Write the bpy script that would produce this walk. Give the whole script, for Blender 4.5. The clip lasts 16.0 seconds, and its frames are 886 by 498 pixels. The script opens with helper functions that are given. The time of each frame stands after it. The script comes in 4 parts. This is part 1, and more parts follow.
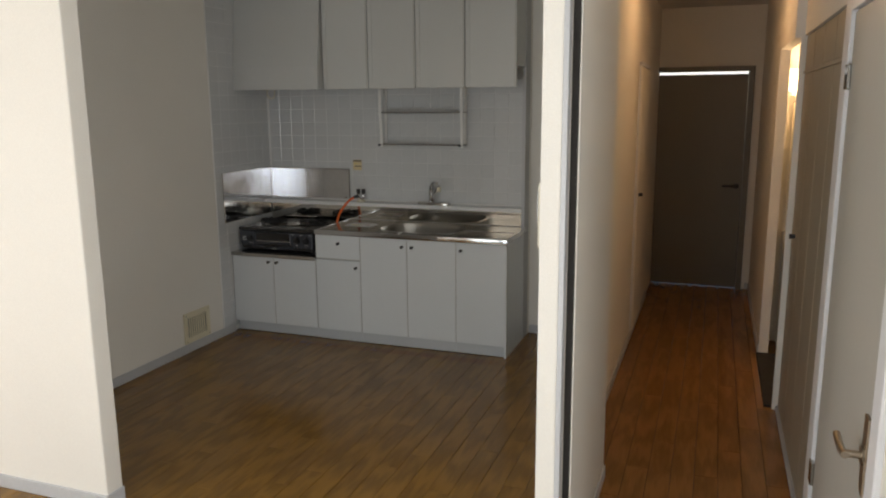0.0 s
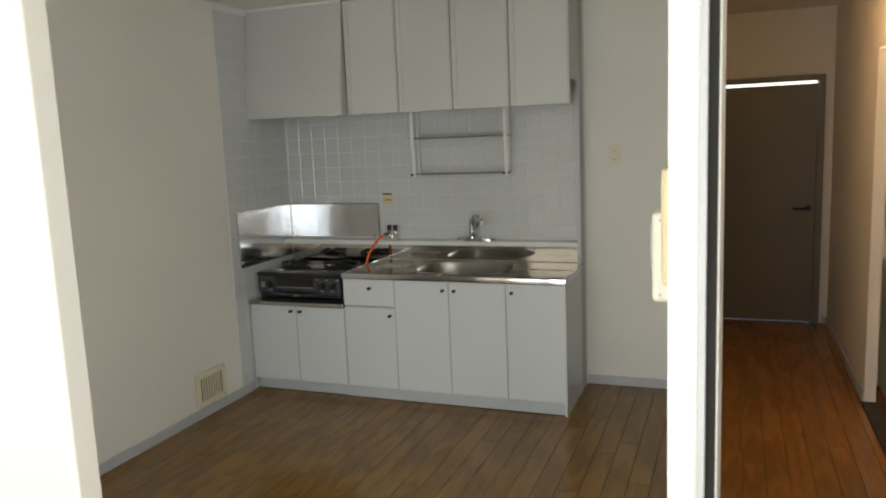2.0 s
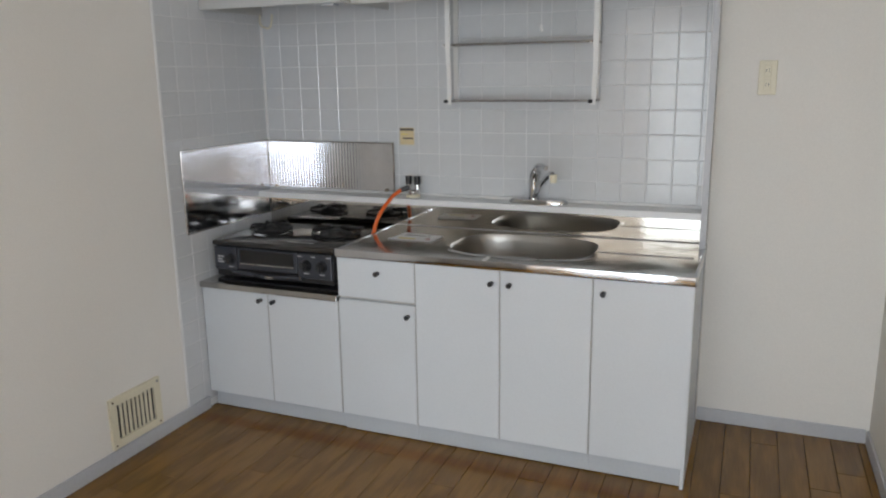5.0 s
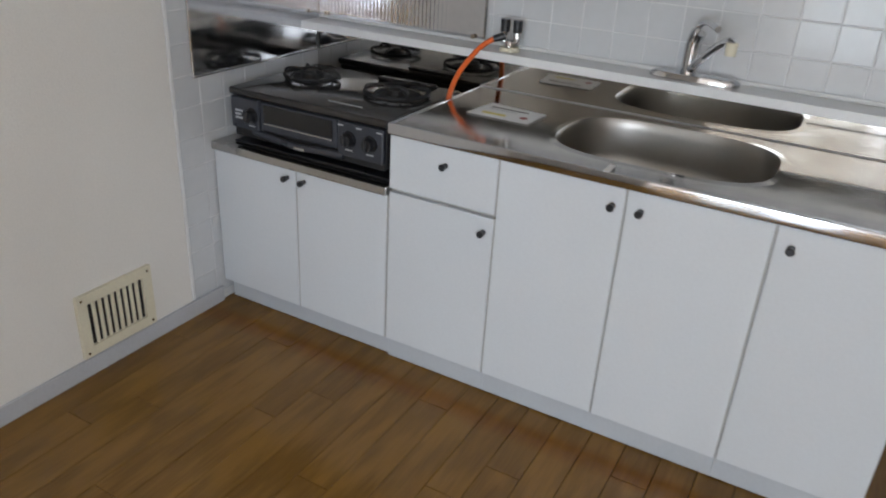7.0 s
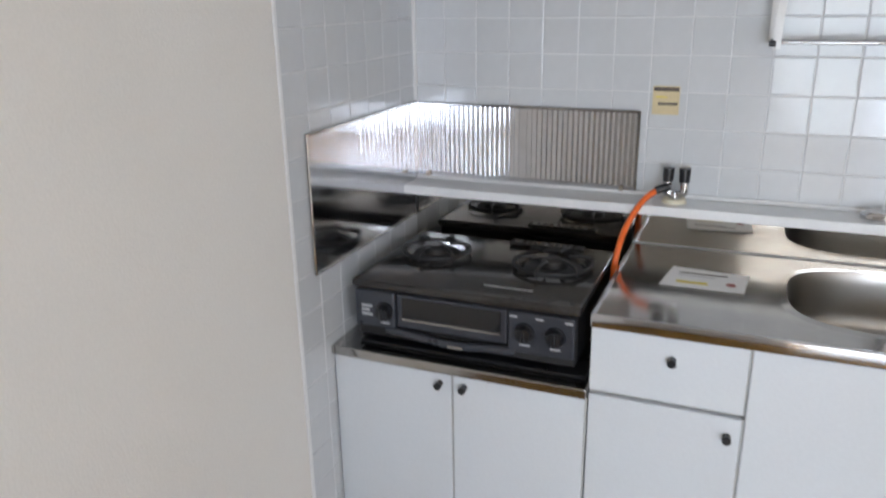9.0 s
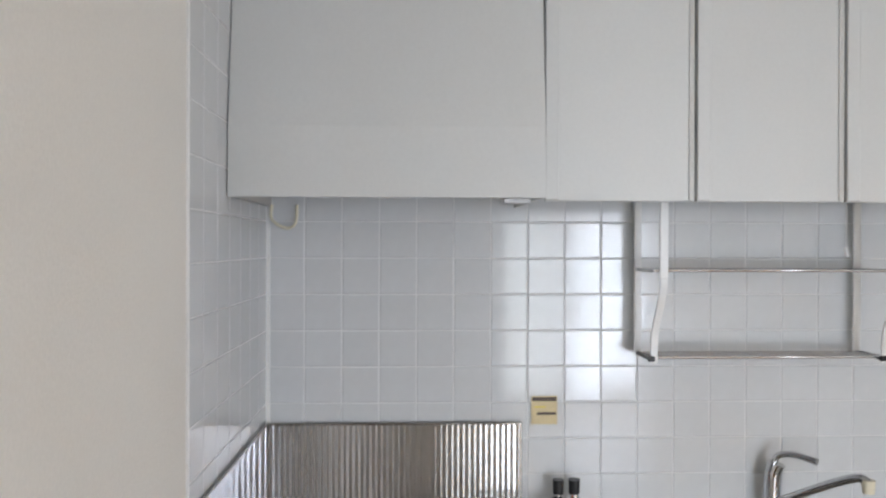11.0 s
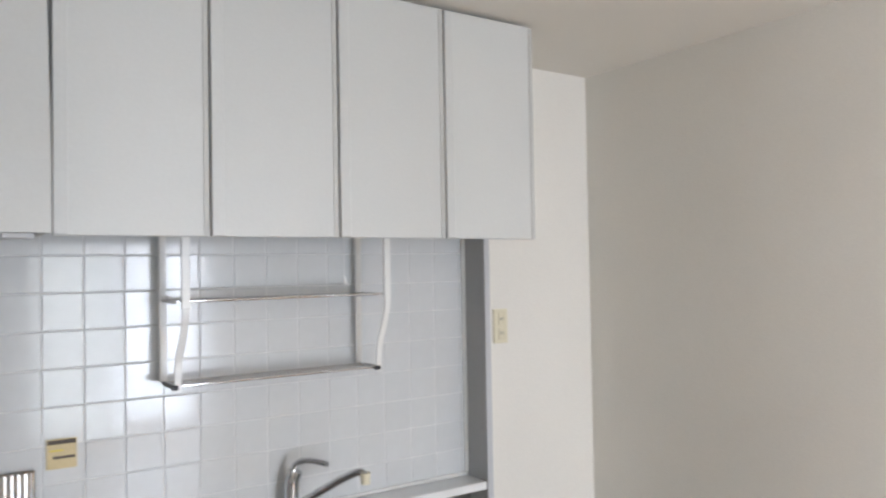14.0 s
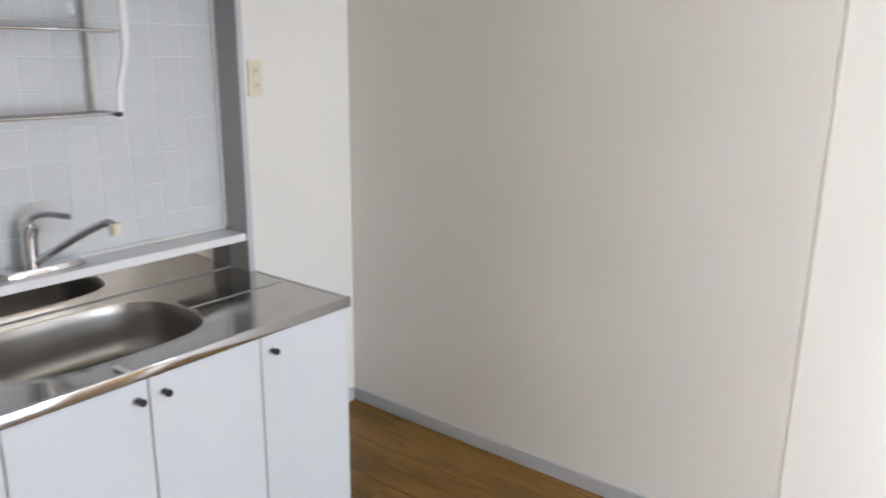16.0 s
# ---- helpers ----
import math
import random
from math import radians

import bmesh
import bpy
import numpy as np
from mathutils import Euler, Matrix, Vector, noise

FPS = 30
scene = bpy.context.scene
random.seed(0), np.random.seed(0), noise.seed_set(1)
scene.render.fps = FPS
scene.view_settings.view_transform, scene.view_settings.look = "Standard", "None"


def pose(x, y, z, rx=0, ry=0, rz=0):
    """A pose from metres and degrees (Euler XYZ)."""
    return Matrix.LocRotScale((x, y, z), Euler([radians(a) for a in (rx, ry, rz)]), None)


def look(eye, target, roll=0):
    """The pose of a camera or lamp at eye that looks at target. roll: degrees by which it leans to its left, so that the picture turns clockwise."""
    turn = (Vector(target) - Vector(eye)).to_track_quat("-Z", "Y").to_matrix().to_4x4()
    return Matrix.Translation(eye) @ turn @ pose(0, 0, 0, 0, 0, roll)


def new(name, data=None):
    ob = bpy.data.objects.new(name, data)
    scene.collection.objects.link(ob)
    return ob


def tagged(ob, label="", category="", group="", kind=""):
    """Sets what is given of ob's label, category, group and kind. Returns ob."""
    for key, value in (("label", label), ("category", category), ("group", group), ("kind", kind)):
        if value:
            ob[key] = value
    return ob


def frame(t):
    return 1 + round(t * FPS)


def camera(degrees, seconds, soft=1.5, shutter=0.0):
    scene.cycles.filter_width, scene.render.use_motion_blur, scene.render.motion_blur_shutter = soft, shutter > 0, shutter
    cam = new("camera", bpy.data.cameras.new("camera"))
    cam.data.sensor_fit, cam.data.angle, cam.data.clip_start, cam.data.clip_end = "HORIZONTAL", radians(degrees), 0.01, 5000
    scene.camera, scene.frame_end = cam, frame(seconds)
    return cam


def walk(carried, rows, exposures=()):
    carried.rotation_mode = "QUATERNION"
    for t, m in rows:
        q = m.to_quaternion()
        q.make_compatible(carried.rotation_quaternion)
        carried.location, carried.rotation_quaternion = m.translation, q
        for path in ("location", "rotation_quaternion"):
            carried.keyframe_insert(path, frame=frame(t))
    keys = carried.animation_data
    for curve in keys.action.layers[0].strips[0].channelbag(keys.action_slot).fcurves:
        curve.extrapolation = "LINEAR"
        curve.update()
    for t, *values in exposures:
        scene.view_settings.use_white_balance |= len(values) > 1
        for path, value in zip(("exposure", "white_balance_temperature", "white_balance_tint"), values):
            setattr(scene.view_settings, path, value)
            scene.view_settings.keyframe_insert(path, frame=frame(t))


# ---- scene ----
cam = camera(60.7, 16.0, soft=2.0, shutter=0.4)
PATH = [
    (0, (3.327, -5.227, 1.667), (2.664, -3.379, 1.289), -0.4),
    (0.5, (3.352, -5.126, 1.637), (2.643, -3.286, 1.3), -1.3),
    (1, (3.3, -4.996, 1.602), (2.476, -3.205, 1.263), -0.8),
    (1.5, (3.15, -4.823, 1.651), (2.341, -3.021, 1.337), -1.7),
    (2, (2.958, -4.664, 1.614), (2.244, -2.819, 1.319), -2.4),
    (2.5, (2.89, -4.379, 1.629), (2.076, -2.569, 1.377), -3.0),
    (3, (2.734, -4.154, 1.574), (1.864, -2.373, 1.304), -0.6),
    (5.3, (2.199, -3.039, 1.462), (1.47, -1.247, 0.955), -1.2),
    (5.5, (2.179, -2.929, 1.448), (1.391, -1.178, 0.887), -1.2),
    (6, (2.141, -2.687, 1.423), (1.248, -1.048, 0.705), 1.0),
    (6.5, (1.996, -2.476, 1.413), (1.135, -0.886, 0.557), 2.3),
    (7, (1.83, -2.336, 1.426), (0.984, -0.751, 0.548), 3.4),
    (7.5, (1.66, -2.198, 1.423), (0.781, -0.627, 0.551), 3.5),
    (8, (1.442, -2.218, 1.43), (0.617, -0.58, 0.631), 3.6),
    (8.5, (1.205, -2.267, 1.453), (0.448, -0.571, 0.711), 3.3),
    (9, (1.012, -2.193, 1.497), (0.275, -0.446, 0.861), -1.0),
    (9.5, (0.834, -2.188, 1.51), (0.257, -0.321, 1.085), 1.2),
    (11.8, (0.33, -2.056, 1.714), (0.737, -0.1, 1.795), -2.1),
    (12, (0.355, -2.115, 1.674), (0.822, -0.173, 1.784), -2.5),
    (12.5, (0.366, -2.151, 1.683), (0.86, -0.227, 1.922), -3.8),
    (13, (0.438, -2.21, 1.712), (1.043, -0.313, 1.907), -2.8),
    (13.5, (0.488, -2.234, 1.687), (1.36, -0.438, 1.809), -1.9),
    (14, (0.479, -2.229, 1.683), (1.602, -0.575, 1.731), -1.0),
    (14.5, (0.478, -2.26, 1.636), (1.738, -0.71, 1.556), -1.1),
    (15, (0.455, -2.244, 1.579), (1.805, -0.796, 1.296), 0.6),
    (15.5, (0.444, -2.217, 1.548), (1.841, -0.859, 1.098), 1.3),
    (16, (0.473, -2.227, 1.565), (2.003, -1.044, 1.054), 0.7),
]
EXPOSURES = [(0.0, -1.20, 7150, 12), (1.0, -0.94, 7100, 12), (2.0, -0.62, 7150, 7), (3.0, -0.42, 7000, 7), (5.5, -0.12, 6400, 14), (6.5, -0.12, 6350, 14),
             (8.5, 0.27, 6200, 15), (9.5, 0.38, 6250, 15), (12.0, 0.26, 6450, 15), (14.0, 0.42, 6400, 15), (16.0, 0.42, 6250, 15)]
walk(cam, [(t, look(eye, target, roll)) for t, eye, target, roll in PATH], EXPOSURES)

# ---------------------------------------------------------------- light
world = bpy.data.worlds.new("sky")
scene.world = world
world.use_nodes = True
wn = world.node_tree
sky = wn.nodes.new("ShaderNodeTexSky")
sky.sky_type, sky.sun_disc = "NISHITA", False
sky.sun_elevation, sky.sun_rotation = radians(50), radians(150)
wn.links.new(sky.outputs[0], wn.nodes["Background"].inputs[0])
wn.nodes["Background"].inputs[1].default_value = 0.12

sun = new("sun", bpy.data.lights.new("sun", "SUN"))
sun.data.energy, sun.data.angle, sun.data.color = 3.0, radians(0.5), (1.0, 0.95, 0.88)
sun.matrix_world = look((0, 0, 10), (-4, 6, 0))


def area_lamp(name, eye, target, w, h, energy, color):
    lamp = new(name, bpy.data.lights.new(name, "AREA"))
    lamp.data.shape, lamp.data.size, lamp.data.size_y = "RECTANGLE", w, h
    lamp.data.energy, lamp.data.color = energy, color
    lamp.matrix_world = look(eye, target)
    return lamp


WIN_Y = -6.0
area_lamp("window_light", (2.43, WIN_Y + 0.10, 1.03), (2.2, 0, 1.0), 0.78, 1.84, 70, (0.80, 0.90, 1.0))
area_lamp("window_light", (1.53, WIN_Y + 0.10, 1.03), (1.9, 0, 1.0), 0.78, 1.84, 30, (0.84, 0.94, 0.96))
# two added fill lamps that brighten the kitchen's side walls and the partition
area_lamp("side_fill_light", (4.22, -4.55, 1.4), (0, -3.2, 1.0), 1.7, 1.7, 64, (0.85, 0.93, 1.0))
area_lamp("side_fill_light", (-1.22, -4.8, 1.3), (3, -3.8, 1.0), 1.7, 1.7, 100, (0.92, 0.955, 1.0))


# ---------------------------------------------------------------- materials
def mat(name, color, rough=0.6, metal=0.0, vary=0.06, scale=6.0, grain=200.0, bump=0.05, rough_vary=0.1,
        stretch=(1, 1, 1), per_object=0.0, coat=0.0, ripple=0.0):
    """Base colour with a broad stain and a fine grain, roughness that wanders, and fine relief."""
    m = bpy.data.materials.new(name)
    m.use_nodes = True
    nt = m.node_tree
    N, L = nt.nodes, nt.links
    b = N["Principled BSDF"]
    co = N.new("ShaderNodeTexCoord")
    mp = N.new("ShaderNodeMapping")
    mp.inputs["Scale"].default_value = stretch
    L.new(co.outputs["Object"], mp.inputs[0])
    big = N.new("ShaderNodeTexNoise")
    big.inputs["Scale"].default_value, big.inputs["Detail"].default_value = scale, 3
    fine = N.new("ShaderNodeTexNoise")
    fine.inputs["Scale"].default_value, fine.inputs["Detail"].default_value = grain, 4
    L.new(mp.outputs[0], big.inputs["Vector"])
    L.new(mp.outputs[0], fine.inputs["Vector"])
    add = N.new("ShaderNodeMath")
    add.operation = "ADD"
    L.new(big.outputs[0], add.inputs[0])
    L.new(fine.outputs[0], add.inputs[1])
    ramp = N.new("ShaderNodeMapRange")
    ramp.inputs[1].default_value, ramp.inputs[2].default_value = 0.7, 1.3
    ramp.inputs[3].default_value, ramp.inputs[4].default_value = 1 - vary, 1 + vary
    L.new(add.outputs[0], ramp.inputs[0])
    value = ramp.outputs[0]
    if per_object:
        info = N.new("ShaderNodeObjectInfo")
        r2 = N.new("ShaderNodeMapRange")
        r2.inputs[3].default_value, r2.inputs[4].default_value = 1 - per_object, 1 + per_object
        L.new(info.outputs["Random"], r2.inputs[0])
        mul = N.new("ShaderNodeMath")
        mul.operation = "MULTIPLY"
        L.new(value, mul.inputs[0])
        L.new(r2.outputs[0], mul.inputs[1])
        value = mul.outputs[0]
    hsv = N.new("ShaderNodeHueSaturation")
    hsv.inputs["Color"].default_value = (*color, 1)
    L.new(value, hsv.inputs["Value"])
    L.new(hsv.outputs[0], b.inputs["Base Color"])
    rr = N.new("ShaderNodeMapRange")
    rr.inputs[1].default_value, rr.inputs[2].default_value = 0.3, 0.7
    rr.inputs[3].default_value, rr.inputs[4].default_value = max(0.02, rough - rough_vary * rough), min(1, rough + rough_vary * rough)
    L.new(big.outputs[0], rr.inputs[0])
    L.new(rr.outputs[0], b.inputs["Roughness"])
    b.inputs["Metallic"].default_value = metal
    b.inputs["Coat Weight"].default_value = coat
    b.inputs["Coat Roughness"].default_value = 0.12
    if bump:
        bp = N.new("ShaderNodeBump")
        bp.inputs["Strength"].default_value, bp.inputs["Distance"].default_value = bump, 0.002
        L.new(fine.outputs[0], bp.inputs["Height"])
        L.new(bp.outputs[0], b.inputs["Normal"])
        if ripple:
            rp = N.new("ShaderNodeBump")
            rp.inputs["Strength"].default_value, rp.inputs["Distance"].default_value = ripple, 0.01
            L.new(big.outputs[0], rp.inputs["Height"])
            L.new(rp.outputs[0], bp.inputs["Normal"])
    return m


def wood_floor(name, dark, light, rough):
    """Varnished boards running along y: long grain, each board its own tone."""
    m = bpy.data.materials.new(name)
    m.use_nodes = True
    nt = m.node_tree
    N, L = nt.nodes, nt.links
    b = N["Principled BSDF"]
    geo = N.new("ShaderNodeNewGeometry")
    info = N.new("ShaderNodeObjectInfo")
    addr = N.new("ShaderNodeMath")
    addr.operation = "ADD"
    L.new(info.outputs["Random"], addr.inputs[0])
    L.new(geo.outputs["Random Per Island"], addr.inputs[1])
    mul = N.new("ShaderNodeMath")
    mul.operation = "MULTIPLY"
    mul.inputs[1].default_value = 37.0
    L.new(addr.outputs[0], mul.inputs[0])
    off = N.new("ShaderNodeCombineXYZ")
    L.new(mul.outputs[0], off.inputs[0])
    L.new(mul.outputs[0], off.inputs[2])
    va = N.new("ShaderNodeVectorMath")
    va.operation = "ADD"
    L.new(geo.outputs["Position"], va.inputs[0])
    L.new(off.outputs[0], va.inputs[1])
    mp = N.new("ShaderNodeMapping")
    mp.inputs["Scale"].default_value = (20, 3.2, 1)
    L.new(va.outputs[0], mp.inputs[0])
    n1 = N.new("ShaderNodeTexNoise")
    n1.inputs["Scale"].default_value, n1.inputs["Detail"].default_value, n1.inputs["Distortion"].default_value = 1.0, 5, 1.2
    L.new(mp.outputs[0], n1.inputs["Vector"])
    mp2 = N.new("ShaderNodeMapping")
    mp2.inputs["Scale"].default_value = (350, 9, 1)
    L.new(va.outputs[0], mp2.inputs[0])
    n2 = N.new("ShaderNodeTexNoise")
    n2.inputs["Scale"].default_value, n2.inputs["Detail"].default_value = 1.0, 3
    L.new(mp2.outputs[0], n2.inputs["Vector"])
    # cathedral figure
    wv = N.new("ShaderNodeTexWave")
    wv.wave_type = "RINGS"
    wv.inputs["Scale"].default_value, wv.inputs["Distortion"].default_value, wv.inputs["Detail"].default_value = 0.9, 6.0, 3
    L.new(mp.outputs[0], wv.inputs["Vector"])
    s1 = N.new("ShaderNodeMath")
    s1.operation = "MULTIPLY_ADD"
    s1.inputs[1].default_value = 0.45
    L.new(n2.outputs[0], s1.inputs[0])
    soft_n1 = N.new("ShaderNodeMapRange")
    soft_n1.inputs[3].default_value, soft_n1.inputs[4].default_value = 0.36, 0.60
    L.new(n1.outputs[0], soft_n1.inputs[0])
    L.new(soft_n1.outputs[0], s1.inputs[2])
    s2 = N.new("ShaderNodeMath")
    s2.operation = "MULTIPLY_ADD"
    s2.inputs[1].default_value = 0.24
    L.new(wv.outputs[0], s2.inputs[0])
    L.new(s1.outputs[0], s2.inputs[2])
    fr = N.new("ShaderNodeMath")
    fr.operation = "FRACT"
    L.new(addr.outputs[0], fr.inputs[0])
    s3 = N.new("ShaderNodeMath")
    s3.operation = "MULTIPLY_ADD"
    s3.inputs[1].default_value = 0.06
    L.new(fr.outputs[0], s3.inputs[0])
    L.new(s2.outputs[0], s3.inputs[2])
    cr = N.new("ShaderNodeValToRGB")
    cr.color_ramp.elements[0].position, cr.color_ramp.elements[0].color = 0.45, (*dark, 1)
    cr.color_ramp.elements[1].position, cr.color_ramp.elements[1].color = 1.1, (*light, 1)
    L.new(s3.outputs[0], cr.inputs[0])
    # darker orange strip along the front of the kitchen unit
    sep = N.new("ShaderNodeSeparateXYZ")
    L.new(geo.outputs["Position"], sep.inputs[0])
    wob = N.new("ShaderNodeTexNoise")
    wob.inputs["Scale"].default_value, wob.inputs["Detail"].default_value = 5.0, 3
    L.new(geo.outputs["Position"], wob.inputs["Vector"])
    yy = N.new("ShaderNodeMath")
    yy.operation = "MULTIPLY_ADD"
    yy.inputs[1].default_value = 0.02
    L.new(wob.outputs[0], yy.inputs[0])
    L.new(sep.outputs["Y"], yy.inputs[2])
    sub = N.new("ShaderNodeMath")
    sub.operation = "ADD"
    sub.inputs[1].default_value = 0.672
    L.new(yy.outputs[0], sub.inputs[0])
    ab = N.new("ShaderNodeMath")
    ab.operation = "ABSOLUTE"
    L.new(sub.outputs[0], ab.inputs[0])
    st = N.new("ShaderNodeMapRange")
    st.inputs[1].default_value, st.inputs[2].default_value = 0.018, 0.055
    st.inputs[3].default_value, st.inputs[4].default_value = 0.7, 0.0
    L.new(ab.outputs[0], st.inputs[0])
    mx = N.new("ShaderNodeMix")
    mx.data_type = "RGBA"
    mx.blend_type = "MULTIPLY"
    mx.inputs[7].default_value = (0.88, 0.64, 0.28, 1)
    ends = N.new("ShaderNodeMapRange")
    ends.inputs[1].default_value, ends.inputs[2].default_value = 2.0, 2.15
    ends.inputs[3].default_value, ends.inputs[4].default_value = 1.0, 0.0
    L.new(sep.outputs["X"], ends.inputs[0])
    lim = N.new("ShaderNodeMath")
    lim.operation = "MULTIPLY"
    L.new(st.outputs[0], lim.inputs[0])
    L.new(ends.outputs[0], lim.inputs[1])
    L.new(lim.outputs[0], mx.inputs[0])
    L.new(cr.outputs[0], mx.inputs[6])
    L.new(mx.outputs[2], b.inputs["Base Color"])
    b.inputs["Specular IOR Level"].default_value = 0.4
    wear = N.new("ShaderNodeTexNoise")
    wear.inputs["Scale"].default_value, wear.inputs["Detail"].default_value = 3.0, 4
    L.new(geo.outputs["Position"], wear.inputs["Vector"])
    rr = N.new("ShaderNodeMapRange")
    rr.inputs[1].default_value, rr.inputs[2].default_value = 0.3, 0.7
    rr.inputs[3].default_value, rr.inputs[4].default_value = rough * 0.75, rough * 1.35
    L.new(wear.outputs[0], rr.inputs[0])
    L.new(rr.outputs[0], b.inputs["Roughness"])
    bp = N.new("ShaderNodeBump")
    bp.inputs["Strength"].default_value, bp.inputs["Distance"].default_value = 0.08, 0.001
    L.new(n2.outputs[0], bp.inputs["Height"])
    L.new(bp.outputs[0], b.inputs["Normal"])
    return m


def glow(name, color, strength):
    m = bpy.data.materials.new(name)
    m.use_nodes = True
    b = m.node_tree.nodes["Principled BSDF"]
    b.inputs["Base Color"].default_value = (*color, 1)
    b.inputs["Emission Color"].default_value = (*color, 1)
    b.inputs["Emission Strength"].default_value = strength
    return m


M_PAPER = mat("wallpaper", (0.80, 0.775, 0.725), 0.75, vary=0.035, scale=1.3, grain=190, bump=0.45)
M_CEIL = mat("ceiling_paper", (0.82, 0.79, 0.73), 0.8, vary=0.03, scale=1.1, grain=220, bump=0.3)
M_TRIM = mat("grey_trim", (0.50, 0.51, 0.53), 0.45, vary=0.05, scale=4, grain=90, bump=0.03)
M_FIN = mat("grey_panel", (0.40, 0.40, 0.40), 0.4, vary=0.04, scale=4, grain=90, bump=0.02)
M_TILE = mat("glazed_tile", (0.61, 0.625, 0.635), 0.11, vary=0.02, scale=9, grain=40, bump=0.02, per_object=0.015, rough_vary=0.3, ripple=0.05)
M_GROUT = mat("tile_grout", (0.74, 0.745, 0.74), 0.7, vary=0.08, scale=9, grain=150, bump=0.1)
M_DOOR = mat("cabinet_laminate", (0.66, 0.69, 0.715), 0.38, vary=0.025, scale=2.0, grain=120, bump=0.03, per_object=0.02)
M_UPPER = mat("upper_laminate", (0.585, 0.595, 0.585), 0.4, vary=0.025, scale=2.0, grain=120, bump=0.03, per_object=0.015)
M_PLINTH = mat("plinth_laminate", (0.50, 0.53, 0.56), 0.4, vary=0.04, scale=3, grain=90, bump=0.03)
# closet laminate darkened: the hall's shade is put into its base colour
M_CLOSET_DIM = mat("closet_laminate_dimmed", (0.34, 0.31, 0.25), 0.4, vary=0.04, scale=2, grain=100, bump=0.03)
M_EDGE = mat("laminate_edge", (0.42, 0.42, 0.41), 0.5, vary=0.04, scale=6, grain=90, bump=0.0)
M_CARCASS = mat("cabinet_carcass", (0.52, 0.52, 0.50), 0.5, vary=0.04, scale=4, grain=80, bump=0.02)
M_STEEL = mat("brushed_steel", (0.46, 0.445, 0.425), 0.13, metal=1.0, vary=0.07, scale=7, grain=110, bump=0.006, rough_vary=0.5, ripple=0.10)
M_SINK = mat("sink_steel", (0.37, 0.355, 0.33), 0.33, metal=1.0, vary=0.03, scale=3, grain=90, bump=0.004, rough_vary=0.05)
M_MIRROR = mat("polished_steel", (0.60, 0.61, 0.635), 0.10, metal=1.0, vary=0.05, scale=5, grain=40, bump=0.006, rough_vary=0.5, ripple=0.05)
M_UPSTAND = mat("mirror_steel", (0.60, 0.585, 0.555), 0.05, metal=1.0, vary=0.04, scale=5, grain=60, bump=0.003, rough_vary=0.4, ripple=0.02)
M_CHROME = mat("chrome", (0.62, 0.62, 0.63), 0.05, metal=1.0, vary=0.02, scale=20, grain=100, bump=0.0, rough_vary=0.4)
M_ALU = mat("ledge_aluminium", (0.74, 0.745, 0.745), 0.32, metal=0.35, vary=0.05, scale=5, grain=80, bump=0.02)
M_BLACK = mat("black_plastic", (0.016, 0.016, 0.018), 0.3, vary=0.15, scale=20, grain=100, bump=0.02)
M_IRON = mat("black_enamel_iron", (0.014, 0.013, 0.013), 0.55, vary=0.3, scale=25, grain=160, bump=0.2)
M_STOVETOP = mat("stove_enamel", (0.032, 0.029, 0.027), 0.12, vary=0.25, scale=14, grain=120, bump=0.03, rough_vary=0.5)
M_STOVEF = mat("stove_front_grey", (0.052, 0.056, 0.068), 0.3, metal=0.3, vary=0.12, scale=10, grain=100, bump=0.03)
M_GLASS_D = mat("dark_oven_glass", (0.012, 0.011, 0.011), 0.05, vary=0.2, scale=12, grain=60, bump=0.0)
M_RUBBER = mat("orange_rubber", (0.85, 0.15, 0.02), 0.4, vary=0.08, scale=20, grain=120, bump=0.03)
M_WHITE = mat("white_paint", (0.80, 0.80, 0.79), 0.35, vary=0.03, scale=5, grain=90, bump=0.02)
M_IVORY = mat("ivory_plastic", (0.74, 0.69, 0.53), 0.45, vary=0.05, scale=9, grain=90, bump=0.03)
M_YELLOWED = mat("yellowed_plastic", (0.74, 0.64, 0.40), 0.45, vary=0.07, scale=8, grain=90, bump=0.03)
M_CREAM = mat("cream_plastic", (0.78, 0.755, 0.65), 0.4, vary=0.04, scale=8, grain=90, bump=0.03)
M_TAN = mat("tan_paper", (0.66, 0.55, 0.33), 0.7, vary=0.08, scale=30, grain=200, bump=0.05)
M_DARKINK = mat("dark_ink", (0.10, 0.08, 0.07), 0.7, vary=0.1, scale=30, grain=200, bump=0.0)
M_CARD = mat("white_card", (0.88, 0.88, 0.87), 0.5, vary=0.02, scale=10, grain=150, bump=0.01)
M_YELLOW = mat("yellow_ink", (0.72, 0.60, 0.12), 0.5, vary=0.05, scale=20, grain=100, bump=0.0)
M_REDINK = mat("red_ink", (0.35, 0.07, 0.06), 0.5, vary=0.05, scale=20, grain=100, bump=0.0)
M_HALLDOOR = mat("grey_brown_door", (0.17, 0.155, 0.13), 0.45, vary=0.04, scale=2, grain=120, bump=0.04)
M_JAMB = mat("white_jamb", (0.72, 0.73, 0.76), 0.4, vary=0.03, scale=3, grain=90, bump=0.02)
M_ROOMDOOR = mat("light_grey_door", (0.42, 0.41, 0.375), 0.45, vary=0.03, scale=2, grain=100, bump=0.03)
M_SATIN = mat("satin_bronze", (0.40, 0.34, 0.27), 0.35, metal=1.0, vary=0.05, scale=20, grain=100, bump=0.02)
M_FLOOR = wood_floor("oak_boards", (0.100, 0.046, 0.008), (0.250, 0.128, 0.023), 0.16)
M_HALLFLOOR = wood_floor("hall_boards", (0.15, 0.062, 0.017), (0.30, 0.135, 0.038), 0.17)
